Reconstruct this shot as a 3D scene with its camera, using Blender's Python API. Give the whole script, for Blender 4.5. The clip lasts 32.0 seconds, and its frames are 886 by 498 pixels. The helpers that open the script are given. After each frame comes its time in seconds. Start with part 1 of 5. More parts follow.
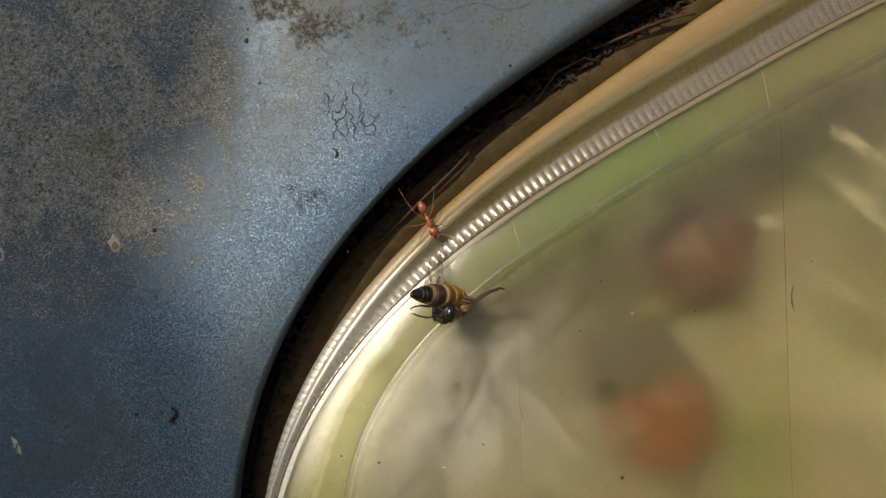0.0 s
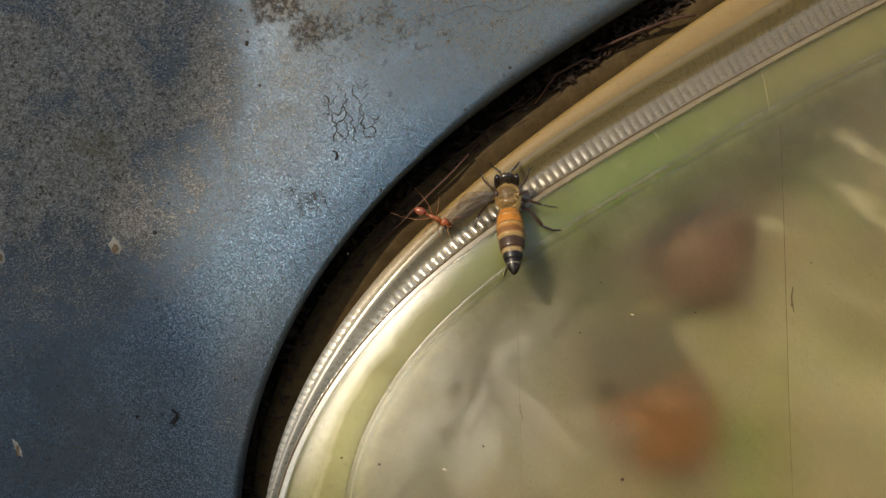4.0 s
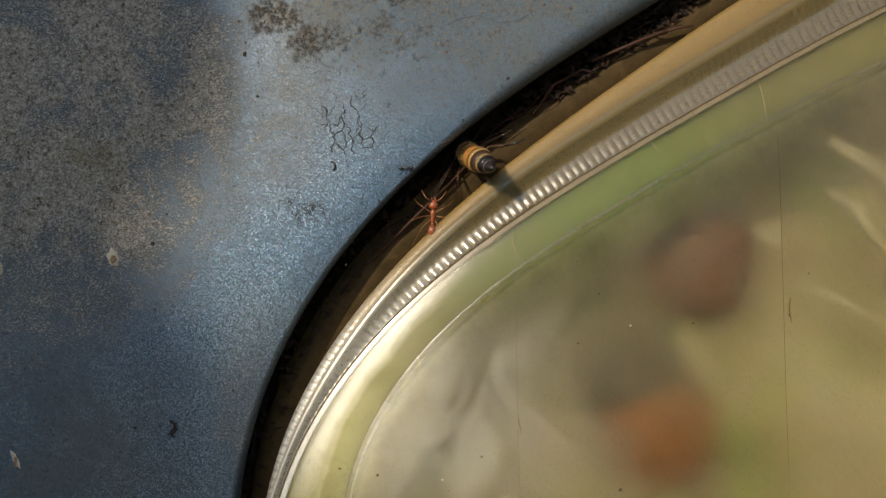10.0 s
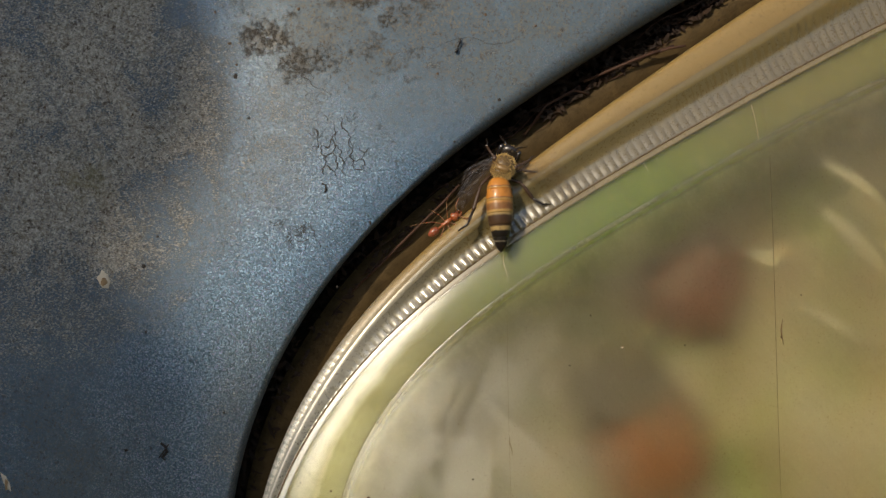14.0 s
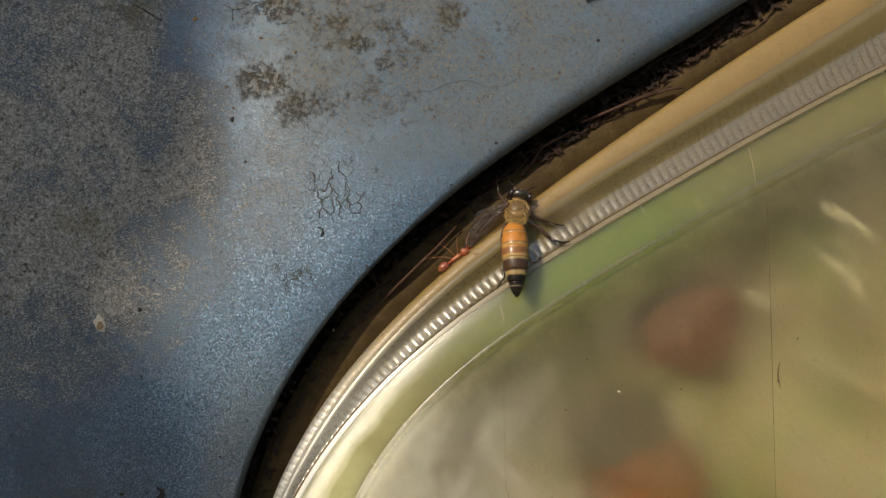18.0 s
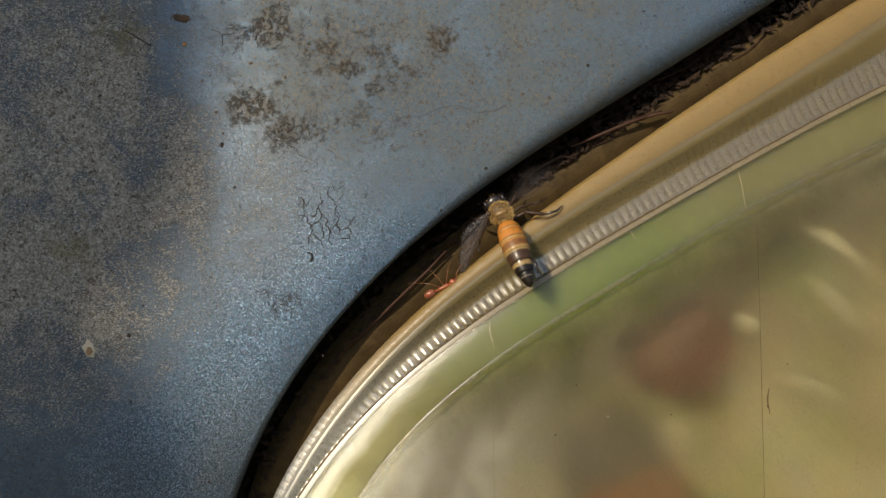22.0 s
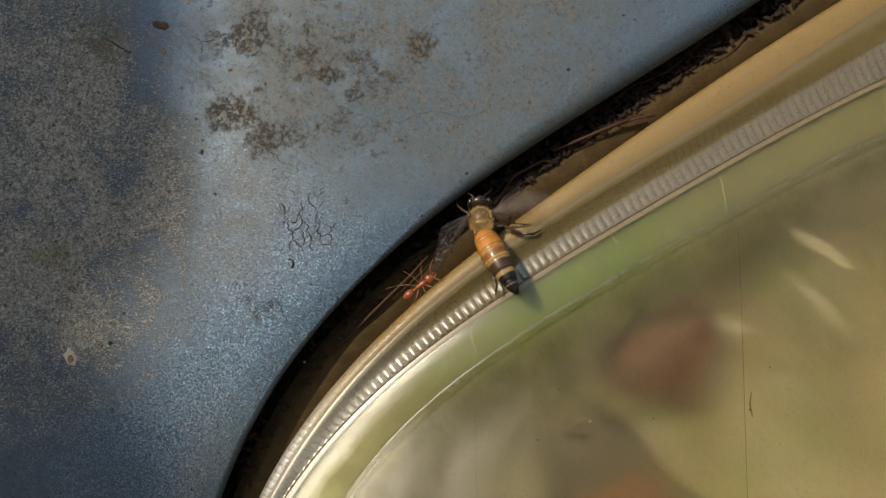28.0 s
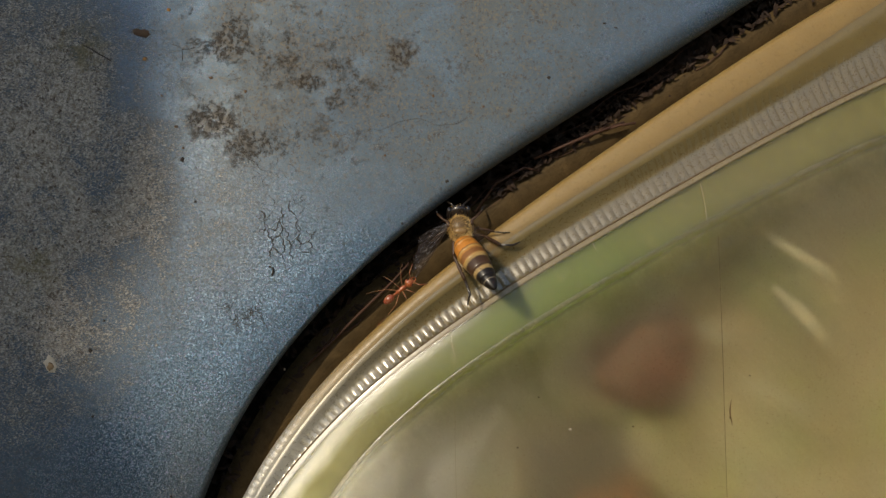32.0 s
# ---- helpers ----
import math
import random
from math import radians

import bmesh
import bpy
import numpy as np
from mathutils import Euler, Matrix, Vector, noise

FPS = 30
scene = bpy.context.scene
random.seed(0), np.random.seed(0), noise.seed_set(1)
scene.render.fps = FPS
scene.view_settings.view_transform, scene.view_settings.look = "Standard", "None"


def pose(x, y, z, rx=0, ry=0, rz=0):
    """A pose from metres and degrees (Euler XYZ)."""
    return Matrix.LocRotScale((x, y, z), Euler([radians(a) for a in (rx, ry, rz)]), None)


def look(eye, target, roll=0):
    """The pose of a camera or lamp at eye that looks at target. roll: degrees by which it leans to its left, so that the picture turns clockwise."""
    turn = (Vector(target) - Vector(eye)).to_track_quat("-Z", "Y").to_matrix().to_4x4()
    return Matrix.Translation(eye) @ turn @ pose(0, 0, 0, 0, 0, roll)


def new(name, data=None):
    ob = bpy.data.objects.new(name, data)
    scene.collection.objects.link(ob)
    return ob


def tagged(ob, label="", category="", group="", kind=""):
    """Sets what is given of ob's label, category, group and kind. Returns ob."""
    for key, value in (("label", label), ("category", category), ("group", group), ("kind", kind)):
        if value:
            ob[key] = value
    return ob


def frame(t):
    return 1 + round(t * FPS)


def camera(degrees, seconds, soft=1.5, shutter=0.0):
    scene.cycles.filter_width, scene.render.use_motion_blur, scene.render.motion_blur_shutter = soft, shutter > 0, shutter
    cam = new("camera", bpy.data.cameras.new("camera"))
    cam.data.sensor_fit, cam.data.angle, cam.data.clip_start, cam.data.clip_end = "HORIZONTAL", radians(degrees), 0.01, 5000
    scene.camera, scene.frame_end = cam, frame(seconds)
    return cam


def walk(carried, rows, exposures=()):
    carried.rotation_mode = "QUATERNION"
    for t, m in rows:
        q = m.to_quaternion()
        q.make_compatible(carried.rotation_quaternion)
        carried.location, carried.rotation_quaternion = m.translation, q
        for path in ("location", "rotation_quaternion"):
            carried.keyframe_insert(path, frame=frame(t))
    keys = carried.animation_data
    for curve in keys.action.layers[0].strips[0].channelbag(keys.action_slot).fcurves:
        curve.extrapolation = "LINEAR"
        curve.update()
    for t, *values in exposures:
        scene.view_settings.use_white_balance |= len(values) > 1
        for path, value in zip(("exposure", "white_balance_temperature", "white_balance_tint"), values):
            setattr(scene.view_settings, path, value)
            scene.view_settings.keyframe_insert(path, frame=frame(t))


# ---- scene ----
MM = 0.001
cam = camera(60, 32.0, soft=1.45, shutter=0.5)

# seconds, eye in mm, yaw, pitch and roll in degrees
PATH = [
    (0, -0.34, -103.88, -1.45, -0.02, 0.03, 0.06), (0.5, -0.35, -103.9, -1.41, -0.03, 0.03, 0.08),
    (1, -0.49, -103.92, -1.47, -0.02, 0.02, 0.08), (1.5, -0.36, -103.95, -1.18, -0, 0.01, 0.08),
    (2, -0.51, -103.95, -1.19, -0.01, -0, 0.06), (2.5, -0.63, -103.94, -1.26, -0.02, -0.01, 0.04),
    (3, -0.68, -103.94, -1.15, -0, 0, 0.01), (3.5, -0.42, -103.95, -1.24, 0.07, 0.03, -0.01),
    (5.5, 0.08, -104, -0.81, 0.09, -0.01, 0), (6, 0.11, -104, -0.77, 0.03, 0.01, 0.03),
    (6.5, -0.05, -103.99, -0.7, -0.02, 0.02, 0.06), (7, -0.03, -103.98, -0.57, -0.05, 0.01, 0.06),
    (7.5, -0.04, -103.97, -0.45, -0.03, 0.01, 0.07), (8, 0.05, -103.97, -0.41, 0, 0.02, 0.08),
    (8.5, 0.15, -103.98, -0.12, 0.02, 0.02, 0.07), (9, -0, -103.99, -0, -0.01, 0, 0.04),
    (9.5, -0.06, -103.99, 0.2, -0.05, -0.01, 0), (10, -0.16, -104, 0.32, -0.06, -0.02, -0.02),
    (10.5, 0.24, -104.01, 0.62, -0.03, -0.03, -0.04), (11, 0.36, -104.01, 0.93, -0.01, -0.03, -0.05),
    (11.5, 0.49, -104, 1.33, -0.01, -0.01, -0.05), (12, 0.48, -103.97, 1.46, -0.02, 0.02, -0.05),
    (12.5, 0.79, -103.95, 1.92, -0.02, 0.03, -0.04), (13, 0.83, -103.94, 2.34, -0.02, 0.01, -0.04),
    (13.5, 1.01, -103.91, 2.79, -0.01, -0, -0.03), (14, 1.14, -103.87, 3.18, 0.02, 0, -0.03),
    (14.5, 1.3, -103.85, 3.68, 0.06, 0.01, -0.02), (16.5, 1.38, -103.73, 6.39, 0.02, 0.01, 0.02),
    (17, 1.48, -103.74, 7.1, 0.02, 0.01, 0.04), (17.5, 1.52, -103.74, 8.08, 0.01, 0.01, 0.06),
    (18, 1.51, -103.76, 8.93, -0.02, 0, 0.08), (18.5, 1.57, -103.76, 9.71, -0.03, -0, 0.09),
    (19, 1.9, -103.75, 10.44, -0, -0.01, 0.1), (19.5, 2.11, -103.74, 10.89, 0.01, -0.02, 0.12),
    (20, 2.23, -103.73, 11.35, 0, -0.04, 0.13), (20.5, 2.3, -103.72, 11.73, -0.02, -0.05, 0.14),
    (21, 2.38, -103.72, 12.07, -0.02, -0.03, 0.14), (21.5, 2.57, -103.72, 12.09, -0, 0.01, 0.14),
    (22, 2.96, -103.75, 12.26, 0.02, 0.01, 0.14), (22.5, 3.09, -103.77, 12.38, 0.02, -0.01, 0.15),
    (23, 3.19, -103.76, 12.42, -0.01, -0.02, 0.13), (23.5, 3.44, -103.75, 12.35, -0.03, -0.01, 0.1),
    (24, 3.72, -103.73, 12.53, -0.01, -0.01, 0.06), (24.5, 4.09, -103.71, 12.66, -0, -0.03, 0.03),
    (25, 4.11, -103.71, 12.66, -0, -0.04, 0.01), (25.5, 4.48, -103.74, 12.68, -0.01, -0.05, -0.03),
    (27.5, 5.34, -103.68, 12.83, 0.02, -0.05, -0.23), (28, 5.47, -103.69, 13.01, 0.03, -0.01, -0.24),
    (28.5, 5.69, -103.72, 13.22, 0.03, 0.02, -0.27), (29, 6.24, -103.74, 13.21, 0.03, 0.03, -0.29),
    (29.5, 6.63, -103.73, 13.29, 0.02, 0.02, -0.26), (30, 7.05, -103.71, 13.43, 0.01, 0.01, -0.21),
    (30.5, 7.46, -103.73, 13.56, 0.01, 0.02, -0.18), (31, 7.74, -103.75, 13.59, 0.03, 0.04, -0.16),
    (31.5, 8.13, -103.77, 13.75, 0.04, 0.03, -0.14), (32, 8.11, -103.78, 14.04, 0.04, -0.02, -0.16),
]

walk(cam, [(t, pose(x * MM, y * MM, z * MM, 90 + pitch, 0, yaw) @ pose(0, 0, 0, 0, 0, roll))
           for t, x, y, z, yaw, pitch, roll in PATH],
     exposures=[(0, 0.0), (13, 0.0), (19, 0.03), (24, 0.02), (28, -0.04), (32, -0.14)])

# ---- light ----
SUN_WAY = Vector((-0.52, -0.76, 0.42)).normalized()
world = bpy.data.worlds.new("sky")
scene.world = world
world.use_nodes = True
wn = world.node_tree
sky = wn.nodes.new("ShaderNodeTexSky")
sky.sky_type = "NISHITA"
sky.sun_disc = False
sky.sun_elevation = math.asin(SUN_WAY.z)
sky.sun_rotation = math.atan2(SUN_WAY.x, SUN_WAY.y)
wn.links.new(sky.outputs[0], wn.nodes["Background"].inputs[0])
wn.nodes["Background"].inputs[1].default_value = 0.14
sun = new("sun", bpy.data.lights.new("sun", "SUN"))
sun.data.energy = 3.95
sun.data.angle = radians(0.6)
sun.data.color = (1.0, 0.872, 0.67)
sun.matrix_world = look(SUN_WAY, (0, 0, 0))


# ---- materials ----
class Mat:
    """A small wrapper round a node material."""

    def __init__(self, name):
        self.m = bpy.data.materials.new(name)
        self.m.use_nodes = True
        self.t = self.m.node_tree
        self.b = self.t.nodes["Principled BSDF"]
        self.out = self.t.nodes["Material Output"]
        self.co = self.node("ShaderNodeTexCoord").outputs["Object"]

    def node(self, kind, **ins):
        n = self.t.nodes.new(kind)
        for k, v in ins.items():
            self.put(n.inputs[k.replace("_", " ")], v)
        return n

    def put(self, socket, v):
        if isinstance(v, bpy.types.NodeSocket):
            self.t.links.new(v, socket)
        else:
            if isinstance(v, tuple) and len(v) == 3 and socket.type == "RGBA":
                v = (*v, 1)
            socket.default_value = v

    def set(self, **ins):
        for k, v in ins.items():
            self.put(self.b.inputs[k.replace("_", " ")], v)
        return self

    def noise(self, scale, detail=4, rough=0.6, distort=0.0, co=None):
        n = self.node("ShaderNodeTexNoise", Scale=scale, Detail=detail, Roughness=rough, Distortion=distort)
        self.put(n.inputs["Vector"], co or self.co)
        return n.outputs["Fac"]

    def stretch(self, angle, across, along):
        """Coordinates turned in the upright plane by an angle, then scaled across and along."""
        turn = self.node("ShaderNodeMapping", Vector=self.co)
        turn.inputs["Rotation"].default_value = (0, radians(angle), 0)
        size = self.node("ShaderNodeMapping", Vector=turn.outputs[0])
        size.inputs["Scale"].default_value = (across, 1.0, along)
        return size.outputs[0]

    def voronoi(self, scale, feature="F1"):
        n = self.node("ShaderNodeTexVoronoi", Scale=scale)
        n.feature = feature
        self.put(n.inputs["Vector"], self.co)
        return n

    def ramp(self, fac, lo, hi, a=0.0, b=1.0):
        n = self.node("ShaderNodeMapRange", Value=fac, From_Min=lo, From_Max=hi, To_Min=a, To_Max=b)
        n.interpolation_type = "SMOOTHSTEP"
        return n.outputs[0]

    def math(self, op, a, b=0.0):
        n = self.node("ShaderNodeMath")
        n.operation = op
        self.put(n.inputs[0], a)
        self.put(n.inputs[1], b)
        return n.outputs[0]

    def mix(self, fac, a, b):
        n = self.node("ShaderNodeMix")
        n.data_type = "RGBA"
        self.put(n.inputs[0], fac)
        self.put(n.inputs[6], a)
        self.put(n.inputs[7], b)
        return n.outputs[2]

    def near(self, x, z, rx, rz, soft=1.0):
        """1 at the place (x, z), in mm, falling to 0 at the radii rx and rz."""
        n = self.node("ShaderNodeVectorMath")
        n.operation = "MULTIPLY_ADD"
        self.put(n.inputs[0], self.co)
        n.inputs[1].default_value = (1000 / rx, 0, 1000 / rz)
        n.inputs[2].default_value = (-x / rx, 0, -z / rz)
        d = self.node("ShaderNodeVectorMath")
        d.operation = "LENGTH"
        self.put(d.inputs[0], n.outputs[0])
        return self.ramp(d.outputs["Value"], 1.0, 1.0 - soft, 0.0, 1.0)

    def bump(self, height, strength=0.3, dist=0.0002):
        n = self.node("ShaderNodeBump", Strength=strength, Distance=dist, Height=height)
        self.put(self.b.inputs["Normal"], n.outputs[0])
        return self

    def shader(self, kind, **ins):
        return self.node(kind, **ins).outputs[0]

    def blend(self, fac, a, b):
        n = self.node("ShaderNodeMixShader")
        self.put(n.inputs[0], fac)
        self.put(n.inputs[1], a)
        self.put(n.inputs[2], b)
        return n.outputs[0]

    def surface(self, s):
        self.put(self.out.inputs["Surface"], s)
        return self


def make_paint():
    """Old blue metallic paint with flakes, sandy grime and brown lichen."""
    p = Mat("blue_paint")
    cell = p.voronoi(8800).outputs["Color"]
    flake = p.node("ShaderNodeSeparateColor", Color=cell).outputs[0]
    base = p.mix(p.noise(60, 3), (0.070, 0.132, 0.202), (0.112, 0.188, 0.275))
    base = p.mix(p.ramp(p.noise(22, 2), 0.42, 0.62, 0, 0.6), base, (0.135, 0.175, 0.200))
    # where grime has settled, 0 to 1: sandy grit, and a thin dull film that reaches further
    sandy = p.near(-54, 22, 37, 43, 0.55)
    for x, z, rx, rz, k in ((-37, 6, 13, 20, 0.6), (-23, 20, 14, 20, 0.36), (4, 27, 16, 7, 0.2), (-26, -22, 8, 14, 0.3)):
        sandy = p.math("MAXIMUM", sandy, p.math("MULTIPLY", p.near(x, z, rx, rz, 0.9), k))
    dull = p.math("MAXIMUM", p.math("MULTIPLY", sandy, 1.15), p.near(4, 42, 60, 36, 0.8))
    dull = p.math("MAXIMUM", dull, p.math("MULTIPLY", p.near(-52, -22, 26, 28, 0.8), 0.6))
    patch = p.ramp(p.noise(110, 8, 0.75, 0.5), 0.38, 0.60)
    cover = p.math("MULTIPLY", dull, p.math("ADD", p.math("MULTIPLY", patch, 0.5), 0.5))
    film = p.mix(p.noise(45, 3), (0.070, 0.077, 0.084), (0.108, 0.106, 0.098))
    film = p.mix(p.math("MULTIPLY", sandy, 0.7), film, (0.088, 0.078, 0.066))
    chalk = p.math("MULTIPLY", p.near(-21, 17, 17, 24, 0.9), p.ramp(p.noise(5200, 3, 0.7), 0.38, 0.62))
    bare = p.ramp(cover, 0.1, 0.75, 1.0, 0.12)
    base = p.mix(p.math("MULTIPLY", p.ramp(flake, 0.5, 1.0, 0, 0.45), bare), base, p.mix(0.3, (0.46, 0.60, 0.72), cell))
    base = p.mix(p.math("MULTIPLY", p.ramp(flake, 0.3, 0.0, 0, 0.35), bare), base, (0.03, 0.05, 0.075))
    col = p.mix(p.math("MULTIPLY", cover, 0.72), base, film)
    # chalky greyed paint, finely crazed
    col = p.mix(p.math("MULTIPLY", chalk, 0.42), col, (0.30, 0.295, 0.28))
    long = p.node("ShaderNodeMapping", Vector=p.co)
    long.inputs["Scale"].default_value = (0.7, 1.0, 1.4)
    # grains stand closer where more has settled
    where = p.math("MULTIPLY", sandy, p.math("ADD", p.math("MULTIPLY", patch, 0.6), 0.4))
    where = p.math("ADD", where, p.math("MULTIPLY", p.math("SUBTRACT", p.noise(330, 6, 0.75), 0.5), 0.9))
    dense = p.math("MULTIPLY", p.math("SUBTRACT", p.math("MINIMUM", where, 0.95), 0.47), 0.24)
    crumb = p.ramp(p.math("ADD", p.noise(5200, 3, 0.6, 0.2, long.outputs[0]), dense), 0.50, 0.57)
    fine = p.math("MULTIPLY", p.ramp(p.math("ADD", p.noise(8000, 1, 0.6), dense), 0.56, 0.63), 0.6)
    grime = p.math("MULTIPLY", p.math("MAXIMUM", crumb, fine), p.ramp(where, 0.02, 0.35))
    sand = p.mix(p.ramp(p.noise(2600, 3, 0.7), 0.3, 0.7), (0.235, 0.21, 0.18), (0.58, 0.535, 0.46))
    col = p.mix(p.math("MULTIPLY", grime, 0.9), col, sand)
    # fine tan freckles and brown specks all over the film
    freckle = p.math("MULTIPLY", p.ramp(p.noise(2300, 4, 0.8), 0.50, 0.60), p.math("MULTIPLY", cover, 0.7))
    col = p.mix(freckle, col, (0.19, 0.155, 0.105))
    rust = p.math("MULTIPLY", p.ramp(p.noise(1500, 5, 0.85), 0.54, 0.61), p.math("MULTIPLY", cover, 0.85))
    col = p.mix(rust, col, (0.065, 0.044, 0.028))
    # mossy yellow tint in places
    moss = p.math("MULTIPLY", p.math("MAXIMUM", p.near(-39, 40, 7, 7, 1.0), p.near(-45, 12, 6, 6, 1.0)), p.ramp(p.noise(500, 4, 0.7), 0.4, 0.65))
    col = p.mix(p.math("MULTIPLY", moss, 0.6), col, (0.15, 0.12, 0.035))
    # brown lichen, ragged, denser in the middle of each patch
    zone2 = p.math("MULTIPLY", p.near(-10, 36, 36, 22, 1.0), 0.42)
    for x, z, rx, rz, k in ((-20.3, 41.2, 5, 5, 1.0), (-22, 30.9, 6.5, 4.5, 1.0), (-12.6, 39.2, 3.5, 3.5, 0.8), (-9.4, 36.2, 4, 3.2, 1.0), (-6.3, 33.3, 3.2, 2.6, 0.85),
                            (-5.5, 38, 5, 5, 0.7), (2.5, 40.5, 4.5, 5, 0.8), (-17.4, 27, 8, 6, 0.75), (-14, 22, 5, 5, 0.65), (8, 37, 7, 7, 0.45)):
        zone2 = p.math("MAXIMUM", zone2, p.math("MULTIPLY", p.near(x, z, rx, rz, 1.0), k))
    ragged = p.math("ADD", zone2, p.math("MULTIPLY", p.math("SUBTRACT", p.noise(230, 8, 0.78, 0.3), 0.5), 2.6))
    ragged = p.ramp(ragged, 0.32, 0.8)
    tint = p.math("MULTIPLY", ragged, p.ramp(p.noise(420, 6, 0.75, 0.3), 0.36, 0.6))
    col = p.mix(p.math("MULTIPLY", tint, 0.7), col, (0.098, 0.076, 0.050))
    brown = p.math("MULTIPLY", ragged, p.ramp(p.noise(1300, 7, 0.8, 0.2), 0.48, 0.56))
    col = p.mix(p.math("MULTIPLY", brown, 0.8), col, (0.032, 0.022, 0.014))
    pit = p.ramp(p.noise(1300, 2, 0.5), 0.68, 0.73)
    col = p.mix(p.math("MULTIPLY", pit, 0.5), col, (0.03, 0.026, 0.022))
    dirt = p.math("MAXIMUM", p.math("MAXIMUM", grime, brown), p.math("MULTIPLY", cover, 0.6))
    p.set(Base_Color=col, Metallic=p.ramp(dirt, 0, 1, 0.85, 0.0), Roughness=p.ramp(dirt, 0, 1, 0.5, 0.9), Specular_IOR_Level=0.5)
    # each flake lies at its own tilt
    tilt = p.node("ShaderNodeVectorMath")
    tilt.operation = "MULTIPLY_ADD"
    free = p.node("ShaderNodeVectorMath")
    free.operation = "SCALE"
    p.put(free.inputs["Scale"], p.ramp(cover, 0.05, 0.7, 1.0, 0.12))
    centred = p.node("ShaderNodeVectorMath")
    centred.operation = "SUBTRACT"
    p.put(centred.inputs[0], cell)
    centred.inputs[1].default_value = (0.5, 0.5, 0.5)
    p.put(free.inputs[0], centred.outputs[0])
    p.put(tilt.inputs[0], free.outputs[0])
    tilt.inputs[1].default_value = (0.42, 0.42, 0.42)
    tilt.inputs[2].default_value = (0, 0, 0)
    lean = p.node("ShaderNodeVectorMath")
    lean.operation = "ADD"
    p.put(lean.inputs[0], p.node("ShaderNodeNewGeometry").outputs["Normal"])
    p.put(lean.inputs[1], tilt.outputs[0])
    unit = p.node("ShaderNodeVectorMath")
    unit.operation = "NORMALIZE"
    p.put(unit.inputs[0], lean.outputs[0])
    h = p.math("ADD", p.math("MULTIPLY", grime, 0.8), p.math("MULTIPLY", brown, 0.8))
    rough = p.node("ShaderNodeBump", Strength=0.8, Distance=0.00008, Height=h, Normal=unit.outputs[0])
    p.put(p.b.inputs["Normal"], rough.outputs[0])
    return p.m


def make_plastic(name, lo, hi, rough=0.25, clear=0.3, bump=0.06, scale=260, glare_col=None, coat_rough=0.12, glare_metal=0.15, zone=(-25, -28, 38, 44, 0.8), glow=0.65):
    """Moulded plastic; on its lower bend, glare can be painted as a pale, partly metallic colour."""
    p = Mat(name)
    p.co = p.node("ShaderNodeNewGeometry").outputs["Position"]
    n = p.noise(scale, 5, 0.6, 0.5)
    f = p.noise(2600, 3, 0.7)
    col = p.mix(n, lo, hi)
    worn_or_lit = p.ramp(p.noise(1300, 6, 0.8), 0.52, 0.68, 0.0, 0.28)
    col = p.mix(worn_or_lit, col, tuple(v * 0.45 for v in lo))
    if glare_col:
        glare_mask = p.near(*zone)
        col = p.mix(glare_mask, col, glare_col)
        p.set(Metallic=p.math("MULTIPLY", glare_mask, glare_metal))
    p.set(Base_Color=col, Roughness=p.ramp(f, 0.3, 0.75, rough * 0.8, rough * 1.5), Coat_Weight=clear,
          Coat_Roughness=coat_rough, Specular_IOR_Level=0.5)
    p.b.subsurface_method = "BURLEY"
    p.set(Subsurface_Weight=glow, Subsurface_Radius=(1.0, 0.85, 0.55), Subsurface_Scale=0.0018)
    p.bump(f, bump, 0.0001)
    return p.m


